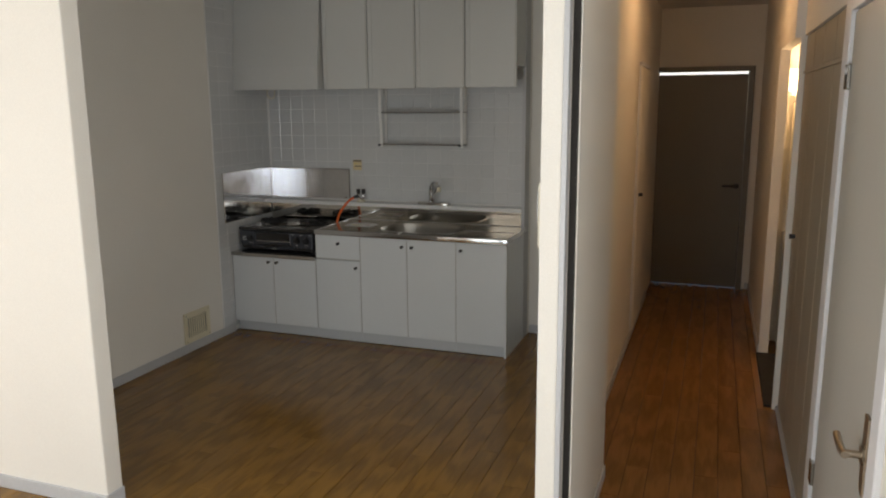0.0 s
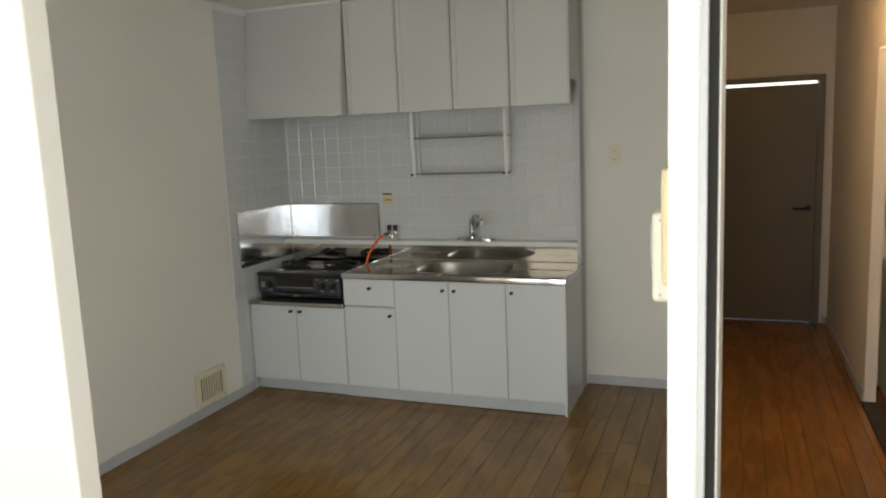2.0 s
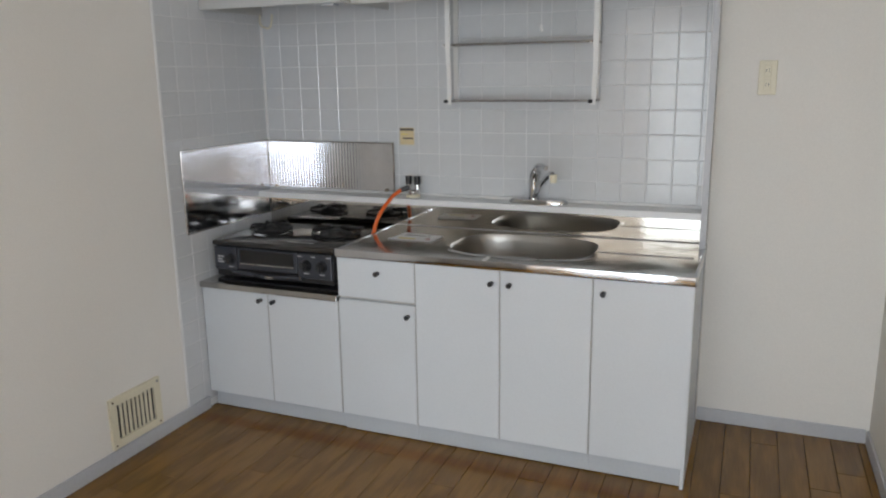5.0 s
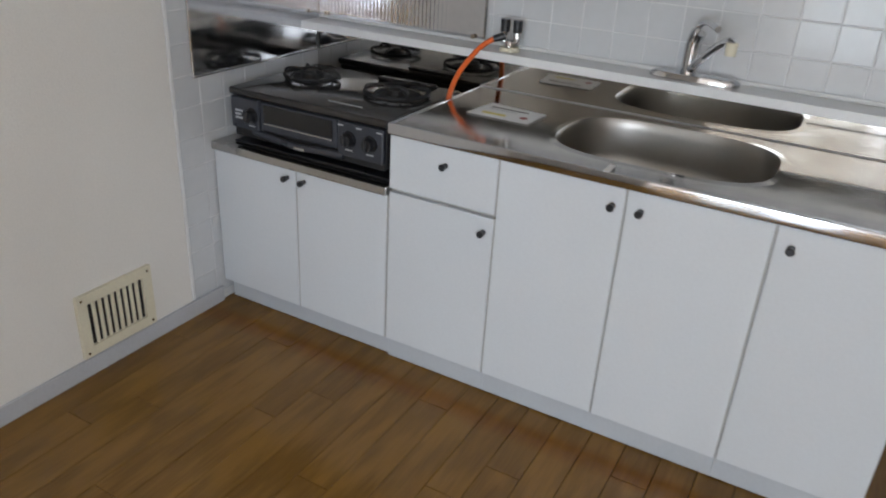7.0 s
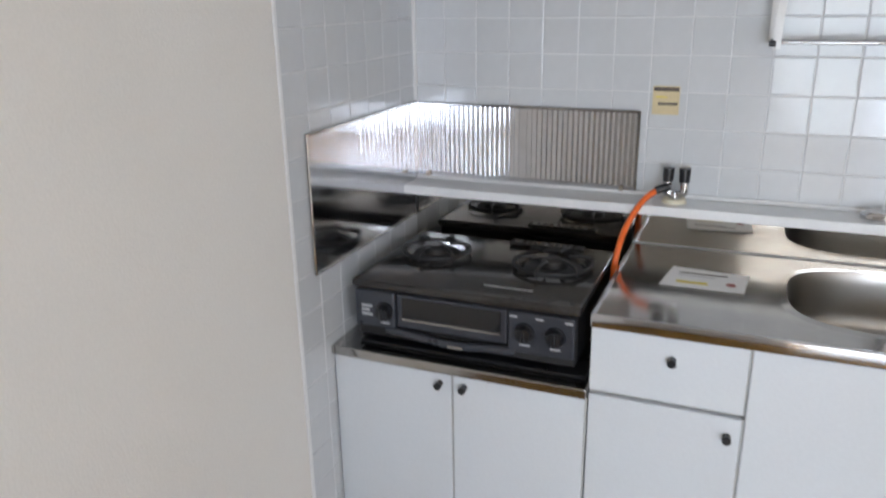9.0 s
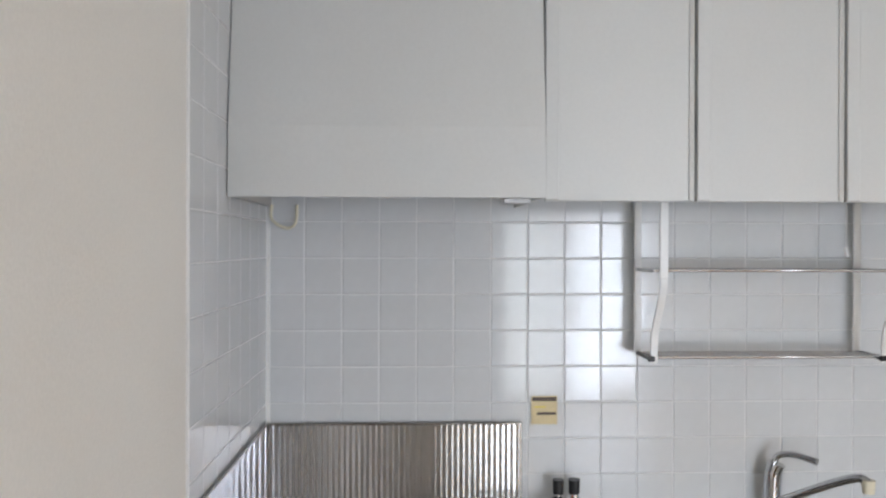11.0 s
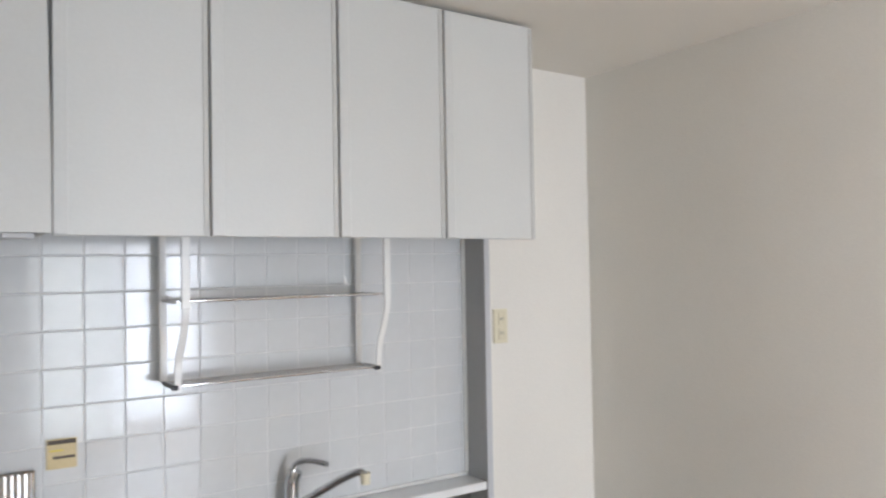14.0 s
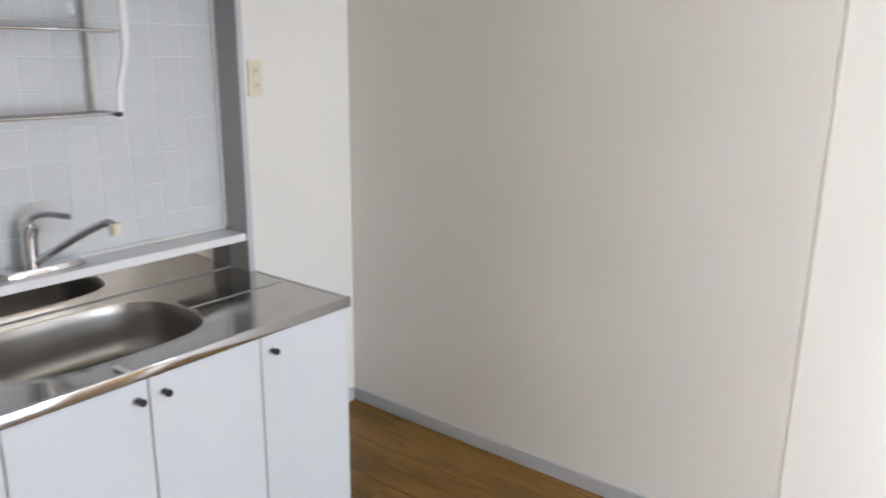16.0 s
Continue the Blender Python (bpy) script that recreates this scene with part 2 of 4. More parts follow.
M_GAP = mat("dark_gap", (0.02, 0.017, 0.015), 0.8, vary=0.2, scale=20, grain=80, bump=0.0)
M_LAMP = glow("lamp_glass", (1.0, 0.78, 0.50), 9.0)
M_SKYGLOW = glow("daylight_gap", (0.93, 0.97, 1.0), 3.0)
M_HEDGE = mat("leaves", (0.06, 0.11, 0.035), 0.6, vary=0.4, scale=3, grain=20, bump=0.2, per_object=0.2)
M_CONCRETE = mat("concrete", (0.48, 0.47, 0.45), 0.8, vary=0.1, scale=2, grain=40, bump=0.2)


def glass_mat():
    m = bpy.data.materials.new("window_glass")
    m.use_nodes = True
    b = m.node_tree.nodes["Principled BSDF"]
    b.inputs["Roughness"].default_value, b.inputs["IOR"].default_value = 0.0, 1.45
    b.inputs["Transmission Weight"].default_value = 1.0
    return m


M_GLASS = glass_mat()


# ---------------------------------------------------------------- building helpers
def thing(name, at, label, category, group="", kind=""):
    ob = new(name)
    ob.matrix_world = Matrix.Translation(at)
    ob.empty_display_size = 0.05
    return tagged(ob, label, category, group, kind)


def part(name, bm, material, parent=None, label="", smooth=False):
    me = bpy.data.meshes.new(name)
    bmesh.ops.recalc_face_normals(bm, faces=bm.faces[:])
    if smooth:
        for f in bm.faces:
            f.smooth = True
    bm.to_mesh(me)
    bm.free()
    me.materials.append(material)
    ob = new(name, me)
    if parent is not None:
        top = Vector((0, 0, 0))
        p = parent
        while p is not None:
            top += p.matrix_basis.translation
            p = p.parent
        for v in me.vertices:
            v.co -= top
        ob.parent = parent
    if smooth:
        me.set_sharp_from_angle(angle=radians(40))
    return tagged(ob, label)


def structure(name, bm, material, label, category):
    ob = part(name, bm, material)
    return tagged(ob, label, category, kind="structure")


def box(bm, x0, x1, y0, y1, z0, z1, bevel=0.0, seg=1):
    r = bmesh.ops.create_cube(bm, size=1, matrix=Matrix.LocRotScale(
        ((x0 + x1) / 2, (y0 + y1) / 2, (z0 + z1) / 2), None, (abs(x1 - x0), abs(y1 - y0), abs(z1 - z0))))
    if bevel:
        es = list({e for v in r["verts"] for e in v.link_edges})
        bmesh.ops.bevel(bm, geom=es, offset=bevel, segments=seg, profile=0.5, affect="EDGES")
    return r["verts"]


def bx(*a, **k):
    bm = bmesh.new()
    box(bm, *a, **k)
    return bm


def cyl(bm, a, b, r0, r1=None, seg=20):
    a, b = Vector(a), Vector(b)
    r1 = r0 if r1 is None else r1
    d = b - a
    m = Matrix.Translation((a + b) / 2) @ d.to_track_quat("Z", "Y").to_matrix().to_4x4()
    bmesh.ops.create_cone(bm, cap_ends=True, segments=seg, radius1=r0, radius2=r1, depth=d.length, matrix=m)
    return bm


def cy(*a, **k):
    return cyl(bmesh.new(), *a, **k)


def tube(bm, pts, r, seg=10, flat=None):
    """A bent tube (or flat bar: flat = (half width along x, half depth)) along smooth points."""
    pts = [Vector(p) for p in pts]
    fine = []
    n = len(pts)
    for i in range(n - 1):
        p0, p1, p2, p3 = pts[max(i - 1, 0)], pts[i], pts[i + 1], pts[min(i + 2, n - 1)]
        for k in range(6):
            t = k / 6
            fine.append(0.5 * ((2 * p1) + (p2 - p0) * t + (2 * p0 - 5 * p1 + 4 * p2 - p3) * t * t + (3 * p1 - p0 - 3 * p2 + p3) * t ** 3))
    fine.append(pts[-1])
    rings = []
    for i, p in enumerate(fine):
        d = (fine[min(i + 1, len(fine) - 1)] - fine[max(i - 1, 0)]).normalized()
        u = Vector((1, 0, 0)) if abs(d.x) < 0.9 else Vector((0, 1, 0))
        v = d.cross(u).normalized()
        u = v.cross(d).normalized()
        if flat:
            ring = [bm.verts.new(p + u * sx * flat[0] + v * sy * flat[1]) for sx, sy in ((1, 1), (-1, 1), (-1, -1), (1, -1))]
        else:
            ring = [bm.verts.new(p + (u * math.cos(2 * math.pi * k / seg) + v * math.sin(2 * math.pi * k / seg)) * r) for k in range(seg)]
        rings.append(ring)
    s = len(rings[0])
    for a, b in zip(rings, rings[1:]):
        for k in range(s):
            bm.faces.new((a[k], a[(k + 1) % s], b[(k + 1) % s], b[k]))
    bm.faces.new(rings[0])
    bm.faces.new(rings[-1][::-1])
    return bm


def ring_mesh(bm, c, r, thick, seg=32, side=8):
    c = Vector(c)
    rows = []
    for i in range(seg):
        a = 2 * math.pi * i / seg
        d = Vector((math.cos(a), math.sin(a), 0))
        rows.append([bm.verts.new(c + d * (r + thick * math.cos(2 * math.pi * k / side)) + Vector((0, 0, thick * math.sin(2 * math.pi * k / side)))) for k in range(side)])
    for i in range(seg):
        for k in range(side):
            bm.faces.new((rows[i][k], rows[(i + 1) % seg][k], rows[(i + 1) % seg][(k + 1) % side], rows[i][(k + 1) % side]))
    return bm


# ---------------------------------------------------------------- shell
CEIL = 2.47
WALL_X = 2.765        # kitchen side of the partition to the hall
PIL_Y = -2.93         # living-room face of the partition line
HALL_R = 3.675
FLOOR_JOINT = 2.875

structure("floor_slab", bx(-1.4, 5.2, WIN_Y, 2.2, -0.12, -0.012), M_GAP, "dark subfloor under the floorboards", "floor")
structure("ceiling", bx(-1.4, 5.2, WIN_Y, 2.2, CEIL, CEIL + 0.1), M_CEIL, "off-white papered ceiling", "ceiling")
structure("wall_kitchen_left", bx(-0.14, -0.008, -2.9, 0.2, 0, CEIL), M_PAPER, "core of the kitchen side wall", "wall")
structure("wall_kitchen_left_paper", bx(-0.008, 0.004, -2.86, -0.7385, 0, CEIL, bevel=0.003), M_PAPER, "cream textured wallpaper on the kitchen side wall", "wall")
structure("wall_kitchen_back", bx(-0.14, 2.10, 0.008, 0.2, 0, CEIL), M_PAPER, "wall behind the kitchen tiles", "wall")
structure("wall_kitchen_back_paper", bx(2.10, WALL_X, 0.05, 0.2, 0, CEIL), M_PAPER, "cream wallpapered wall beside the kitchen unit", "wall")
structure("wall_partition", bx(WALL_X, 2.818, -1.78, 2.2, 0, CEIL), M_PAPER, "cream wallpapered partition between kitchen and hall", "wall")


def partition_end():
    """The end of the partition: its kitchen face eases back from the wall line to the corner at the opening."""
    bm = bmesh.new()
    plan = [(WALL_X + 0.001, -1.781), (2.824, -2.35), (2.824, PIL_Y), (2.905, PIL_Y), (2.905, -1.781)]
    lo = [bm.verts.new((x, y, 0)) for x, y in plan]
    hi = [bm.verts.new((x, y, CEIL)) for x, y in plan]
    for i in range(5):
        j = (i + 1) % 5
        bm.faces.new((lo[i], lo[j], hi[j], hi[i]))
    bm.faces.new(hi)
    bm.faces.new(lo[::-1])
    structure("wall_partition_end", bm, M_PAPER, "cream end of the partition at the opening", "wall")


partition_end()
structure("wall_hall_left", bx(2.927, 2.932, PIL_Y + 0.06, -2.0, 0, CEIL), M_PAPER, "thin papered panel on the hall side of the partition", "wall")
structure("door_slot", bx(2.9055, 2.9265, PIL_Y + 0.05, -2.0, 0, CEIL), M_GAP, "dark slot in the end of the partition", "wall")
structure("trim_partition", bx(WALL_X - 0.0004, WALL_X + 0.002, -1.794, -1.786, 0.0605, CEIL), M_CREAM, "faint cream joint line in the partition wallpaper", "trim")
structure("trim_slot", bx(2.888, 2.9055, PIL_Y - 0.008, PIL_Y + 0.03, 0, CEIL, bevel=0.002), M_TRIM, "grey edge strip on the partition end", "trim")
structure("wall_wing", bx(-1.4, 1.005, -2.95, -2.86, 0, CEIL, bevel=0.006, seg=2), M_PAPER, "white papered wing wall beside the opening", "wall")
structure("wall_hall_end", bx(2.6, 3.9, 1.95, 2.2, 1.965, CEIL), M_PAPER, "wall over the door at the end of the hall", "wall")
structure("wall_hall_end_left", bx(2.6, 2.765, 1.95, 2.2, 0, 1.965), M_PAPER, "wall beside the door at the end of the hall", "wall")
structure("wall_hall_end_right", bx(3.61, 3.9, 1.95, 2.2, 0, 1.965), M_PAPER, "wall beside the door at the end of the hall", "wall")
structure("wall_hall_right", bx(HALL_R, 3.735, 0.06, 1.95, 0, CEIL), M_PAPER, "cream wallpapered hall wall", "wall")
structure("wall_hall_header", bx(HALL_R, 3.735, -0.9, 0.06, 1.98, CEIL), M_PAPER, "wall over the washroom opening", "wall")
structure("wall_washroom_back", bx(3.735, 4.9, 0.40, 0.55, 0, CEIL), M_PAPER, "cream washroom wall with the lamp", "wall")
structure("wall_washroom_side", bx(4.9, 5.0, -1.0, 0.65, 0, CEIL), M_PAPER, "cream washroom side wall", "wall")
structure("wall_washroom_front", bx(3.95, 4.9, -1.0, -0.9, 0, CEIL), M_PAPER, "cream washroom wall beside the closet", "wall")
structure("wall_right_header", bx(3.72, 3.95, -3.42, -0.9, 1.99, CEIL), M_PAPER, "wall over the closet and the room door", "wall")
structure("wall_closet_back", bx(3.95, 4.0, -3.42, -0.9, 0, CEIL), M_PAPER, "wall behind closet and room door", "wall")
structure("wall_right", bx(3.72, 5.2, -3.6, -3.42, 0, CEIL), M_PAPER, "cream wall beside the room door", "wall")


def side_wall(name, x0, x1, y_far, oy0, oy1, oz0, oz1):
    """A living-room side wall with an unseen window opening added for a fill lamp."""
    bm = bmesh.new()
    for y0, y1, z0, z1 in ((WIN_Y, oy0, 0, CEIL), (oy1, y_far, 0, CEIL), (oy0, oy1, 0, oz0), (oy0, oy1, oz1, CEIL)):
        box(bm, x0, x1, y0, y1, z0, z1)
    structure(name, bm, M_PAPER, "cream living-room side wall with an opening added for fill light", "wall")


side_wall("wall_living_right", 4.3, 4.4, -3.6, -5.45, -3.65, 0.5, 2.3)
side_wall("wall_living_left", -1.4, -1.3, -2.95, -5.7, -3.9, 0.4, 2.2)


def baseboard(name, x0, x1, y0, y1):
    return structure(name, bx(x0, x1, y0, y1, 0, 0.06, bevel=0.003, seg=2), M_TRIM, "pale grey vinyl baseboard", "baseboard")


baseboard("baseboard_left", 0.0045, 0.014, -2.858, -0.60)
baseboard("baseboard_back", 2.102, WALL_X - 0.012, 0.039, 0.0495)
baseboard("baseboard_right", WALL_X - 0.011, WALL_X - 0.0005, -1.78, 0.038)
baseboard("baseboard_right_end", 2.812, 2.8235, PIL_Y + 0.002, -2.35)
baseboard("baseboard_wing", -1.3, 1.014, -2.962, -2.9505)
baseboard("baseboard_wing_end", 1.0055, 1.0145, -2.95, -2.86)
baseboard("baseboard_hall_left", 2.8185, 2.828, -1.75, 1.4)
baseboard("baseboard_slot", 2.9325, 2.941, -2.9, -2.0)
baseboard("baseboard_hall_right", HALL_R - 0.010, HALL_R - 0.0005, 0.07, 1.93)
baseboard("baseboard_hall_end", 3.64, HALL_R - 0.011, 1.938, 1.9495)

# window wall of the living room, with a balcony door
def window_wall():
    bm = bmesh.new()
    y0, y1 = WIN_Y - 0.16, WIN_Y
    for x0, x1, z0, z1 in ((-1.4, 1.1, 0, CEIL), (2.86, 5.2, 0, CEIL), (1.1, 2.86, 2.02, CEIL)):
        box(bm, x0, x1, y0, y1, z0, z1)
    structure("wall_window", bm, M_PAPER, "cream living-room wall with the balcony door", "wall")


window_wall()


def sliding_window(name, x0, x1, z0, z1, label):
    w = thing(name, ((x0 + x1) / 2, WIN_Y - 0.08, z0), label, "window", kind="structure")
    y = WIN_Y - 0.08
    bm = bmesh.new()
    for a in ((x0, x0 + 0.04, z0, z1), (x1 - 0.04, x1, z0, z1), (x0 + 0.04, x1 - 0.04, z0, z0 + 0.04), (x0 + 0.04, x1 - 0.04, z1 - 0.04, z1)):
        box(bm, a[0], a[1], y - 0.05, y + 0.05, a[2], a[3])
    part("window_frame", bm, M_ALU, w, "aluminium frame")
    mid = (x0 + x1) / 2
    for k, (a, b) in enumerate(((x0 + 0.04, mid + 0.02), (mid - 0.02, x1 - 0.04))):
        yy = y - 0.018 + 0.036 * k
        bm = bmesh.new()
        for c in ((a, a + 0.045, z0 + 0.04, z1 - 0.04), (b - 0.045, b, z0 + 0.04, z1 - 0.04), (a + 0.045, b - 0.045, z0 + 0.04, z0 + 0.1), (a + 0.045, b - 0.045, z1 - 0.09, z1 - 0.04)):
            box(bm, c[0], c[1], yy - 0.014, yy + 0.014, c[2], c[3], bevel=0.002)
        s = part("sash", bm, M_ALU, w)
        pane = part("pane", bx(a + 0.045, b - 0.045, yy - 0.003, yy + 0.003, z0 + 0.1, z1 - 0.09), M_GLASS, w, "clear glass")
        pane.visible_shadow = False


sliding_window("window_1", 1.1, 2.86, 0.0, 2.02, "aluminium sliding balcony door with clear glass")


# unseen windows, added to give the fill lamps a frame and panes
def added_side_window(name, x, y0, y1, z0, z1, label):
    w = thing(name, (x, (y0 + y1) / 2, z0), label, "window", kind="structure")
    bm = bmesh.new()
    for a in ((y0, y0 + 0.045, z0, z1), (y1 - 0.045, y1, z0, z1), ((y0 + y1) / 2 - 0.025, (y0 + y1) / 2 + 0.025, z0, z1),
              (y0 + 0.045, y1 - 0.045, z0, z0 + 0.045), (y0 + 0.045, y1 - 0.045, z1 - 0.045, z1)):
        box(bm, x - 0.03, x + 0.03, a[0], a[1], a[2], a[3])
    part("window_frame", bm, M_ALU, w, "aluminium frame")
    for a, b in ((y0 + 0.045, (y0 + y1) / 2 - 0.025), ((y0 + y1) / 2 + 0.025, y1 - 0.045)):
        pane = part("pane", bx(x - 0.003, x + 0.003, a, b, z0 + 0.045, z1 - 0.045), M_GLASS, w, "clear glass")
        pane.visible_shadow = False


added_side_window("added_window_2", 4.35, -5.45, -3.65, 0.5, 2.3, "unseen side window added round a fill lamp, aluminium frame and clear glass")

added_side_window("added_window_3", -1.35, -5.7, -3.9, 0.4, 2.2, "unseen side window added round a fill lamp, aluminium frame and clear glass")

structure("ground", bx(-60, 60, -90, WIN_Y - 0.2, -0.4, -0.15), M_CONCRETE, "pale concrete ground outside the windows", "ground")


def hedge():
    rnd = random.Random(4)
    vs, fs = [], []
    for i in range(5200):
        x, y = rnd.uniform(-7, 11), rnd.gauss(-11.8, 0.55)
        top = 2.3 + 0.5 * math.sin(x * 1.3) + 0.35 * math.sin(x * 3.1 + 1)
        z = rnd.uniform(0.9 if rnd.random() < 0.6 else 0, top)
        c = Vector((x, y, z))
        q = Euler((rnd.uniform(0, 6), rnd.uniform(0, 6), rnd.uniform(0, 6))).to_matrix()
        s = rnd.uniform(0.09, 0.2)
        k = len(vs)
        for p in ((-s, 0, 0), (0, -s * 0.5, 0.02), (s, 0, 0), (0, s * 0.5, 0.02)):
            vs.append(tuple(c + q @ Vector(p)))
        fs.append((k, k + 1, k + 2, k + 3))
    me = bpy.data.meshes.new("hedge")
    me.from_pydata(vs, [], fs)
    me.materials.append(M_HEDGE)
    tagged(new("hedge", me), "green leafy hedge beyond the balcony", "hedge", kind="stuff")


hedge()

# ---------------------------------------------------------------- doors and hall
def lever(door, x, y, z, along, out, material):
    """Lever handle: rose or plate on the face, a neck along `out`, and a grip along `along` (unit vectors)."""
    p, a, o = Vector((x, y, z)), Vector(along), Vector(out)
    bm = bmesh.new()
    cyl(bm, p, p + o * 0.012, 0.024)
    cyl(bm, p + o * 0.01, p + o * 0.05, 0.010)
    tube(bm, [p + o * 0.048 - a * 0.012, p + o * 0.052 + a * 0.03, p + o * 0.05 + a * 0.115], 0.010)
    return part("door_handle", bm, material, door, smooth=True)


def hall_door():
    d = thing("door_1", (3.19, 1.97, 0), "dark grey-brown hall door, shut, daylight showing over it", "door", kind="structure")
    bm = bmesh.new()
    box(bm, 2.765, 2.81, 1.90, 2.05, 0, 1.965, bevel=0.003)
    box(bm, 3.565, 3.61, 1.90, 2.05, 0, 1.965, bevel=0.003)
    box(bm, 2.81, 3.565, 1.90, 2.05, 1.922, 1.965)
    part("door_frame", bm, M_HALLDOOR, d)
    part("door_leaf", bx(2.815, 3.56, 1.95, 1.985, 0.008, 1.900, bevel=0.003), M_HALLDOOR, d, "flat grey-brown leaf")
    part("daylight_gap", bx(2.815, 3.56, 1.99, 1.996, 1.896, 1.921), M_SKYGLOW, d, "bright daylight in the gap over the leaf")
    lever(d, 3.515, 1.948, 0.93, (-1, 0, 0), (0, -1, 0), M_BLACK)


hall_door()


def side_door_hall():
    d = thing("door_2", (2.82, 0.45, 0), "cream hall cupboard door with a small dark knob", "door", kind="structure")
    part("door_frame", bx(2.8185, 2.829, 0.10, 0.135, 0.0605, 1.93, bevel=0.002), M_JAMB, d)
    part("door_leaf", bx(2.8185, 2.838, 0.14, 0.75, 0.062, 1.90, bevel=0.003), M_PAPER, d)
    part("door_top", bx(2.8185, 2.842, 0.10, 0.76, 1.905, 1.93, bevel=0.002), M_JAMB, d)
    part("knob", cy((2.838, 0.20, 1.03), (2.865, 0.20, 1.03), 0.012), M_BLACK, d, smooth=True)


side_door_hall()


def closet():
    c = thing("closet", (3.73, -1.6, 0), "tall folding closet doors in the hall, shade put into their cream", "closet", kind="structure")
    ys = [-2.32, -1.98, -1.64, -1.30, -0.93]
    for a, b in zip(ys, ys[1:]):
        part("closet_panel", bx(3.728, 3.748, a + 0.002, b - 0.002, 0.03, 1.80, bevel=0.004), M_CLOSET_DIM, c)
        part("upper_panel", bx(3.728, 3.748, a + 0.002, b - 0.002, 1.815, 1.985, bevel=0.004), M_CLOSET_DIM, c)
    part("rail", bx(3.722, 3.75, -2.32, -0.93, 1.80, 1.814), M_CLOSET_DIM, c)
    part("sill", bx(3.715, 3.75, -2.32, -0.93, 0, 0.028, bevel=0.003), M_TRIM, c, "grey sill")
    part("side_panel", bx(3.70, 3.95, -0.928, -0.902, 0, 1.985), M_PAPER, c)
    part("knob", cy((3.728, -1.12, 1.0), (3.70, -1.12, 1.0), 0.010, 0.013), M_BLACK, c, "small dark knob", smooth=True)


closet()


def room_door():
    d = thing("door_3", (3.73, -2.9, 0), "light grey room door with white jamb and bronze lever", "door", kind="structure")
    part("jamb", bx(3.705, 3.80, -2.47, -2.345, 0, 1.985, bevel=0.003), M_JAMB, d, "white jamb")
    part("jamb", bx(3.705, 3.80, -3.418, -3.33, 0, 1.985, bevel=0.003), M_JAMB, d, "white jamb")
    part("door_leaf", bx(3.715, 3.752, -3.325, -2.485, 0.008, 1.94, bevel=0.003), M_ROOMDOOR, d, "flat light grey leaf")
    part("head", bx(3.705, 3.80, -3.33, -2.47, 1.945, 1.985, bevel=0.002), M_JAMB, d)
    for z in (0.39, 1.74):
        part("hinge", bx(3.702, 3.714, -2.51, -2.455, z - 0.04, z + 0.04, bevel=0.002), M_STEEL, d, "steel hinge")
    part("lever_plate", bx(3.707, 3.7145, -3.30, -3.25, 0.72, 0.92, bevel=0.003), M_SATIN, d, "bronze plate")
    lever(d, 3.714, -3.275, 0.82, (0, 1, 0), (-1, 0, 0), M_SATIN)


room_door()


def wall_lamp():
    w = thing("wall_lamp", (3.80, 0.40, 1.72), "lit frosted glass lamp on the washroom wall", "lamp")
    part("shade", cy((3.80, 0.32, 1.73), (3.80, 0.32, 1.87), 0.04, seg=24), M_LAMP, w, "glowing frosted glass", smooth=True)
    bm = cy((3.80, 0.32, 1.70), (3.80, 0.32, 1.735), 0.03, seg=20)
    box(bm, 3.79, 3.84, 0.32, 0.399, 1.70, 1.725, bevel=0.003)
    part("bracket", bm, M_WHITE, w)
    cab = thing("washroom_shelf", (3.87, 0.5, 0.8), "narrow cream washroom cabinet with shelves", "cabinet")
    part("body", bx(3.80, 4.25, 0.29, 0.399, 0.95, 1.66, bevel=0.004), M_IVORY, cab)
    part("shelf", bx(3.80, 4.25, 0.23, 0.29, 1.20, 1.222, bevel=0.003), M_TAN, cab, "tan shelf edge")
    part("shelf", bx(3.80, 4.25, 0.23, 0.29, 0.98, 1.0, bevel=0.003), M_TAN, cab, "tan shelf edge")
    b = thing("bottle", (3.83, 0.26, 1.222), "small green plastic bottle on the washroom shelf", "bottle")
    part("body", cy((3.83, 0.26, 1.222), (3.83, 0.26, 1.32), 0.02), M_HEDGE, b, smooth=True)
    part("cap", cy((3.83, 0.26, 1.32), (3.83, 0.26, 1.345), 0.011), M_HEDGE, b, smooth=True)
    v = thing("washstand", (4.1, 0.35, 0), "cream washstand with a basin", "washstand")
    part("body", bx(3.80, 4.5, 0.05, 0.399, 0, 0.72, bevel=0.005), M_IVORY, v)
    part("basin", bx(3.79, 4.52, 0.02, 0.399, 0.72, 0.80, bevel=0.02, seg=2), M_WHITE, v)


wall_lamp()
hall_lamp = new("washroom_bulb", bpy.data.lights.new("washroom_bulb", "POINT"))
hall_lamp.data.energy, hall_lamp.data.color, hall_lamp.data.shadow_soft_size = 18, (1.0, 0.66, 0.36), 0.04
hall_lamp.location = (3.86, 0.16, 1.82)


def ceiling_light():
    c = thing("ceiling_light", (3.25, -0.4, CEIL), "round warm ceiling light in the hall", "ceiling light")
    part("base", cy((3.25, -0.4, CEIL), (3.25, -0.4, CEIL - 0.02), 0.11, seg=32), M_WHITE, c, smooth=True)
    part("diffuser", cy((3.25, -0.4, CEIL - 0.02), (3.25, -0.4, CEIL - 0.09), 0.10, 0.07, seg=32), M_LAMP, c, "glowing frosted diffuser", smooth=True)


ceiling_light()
hall_bulb = new("hall_bulb", bpy.data.lights.new("hall_bulb", "POINT"))
hall_bulb.data.energy, hall_bulb.data.color, hall_bulb.data.shadow_soft_size = 9, (1.0, 0.58, 0.28), 0.06
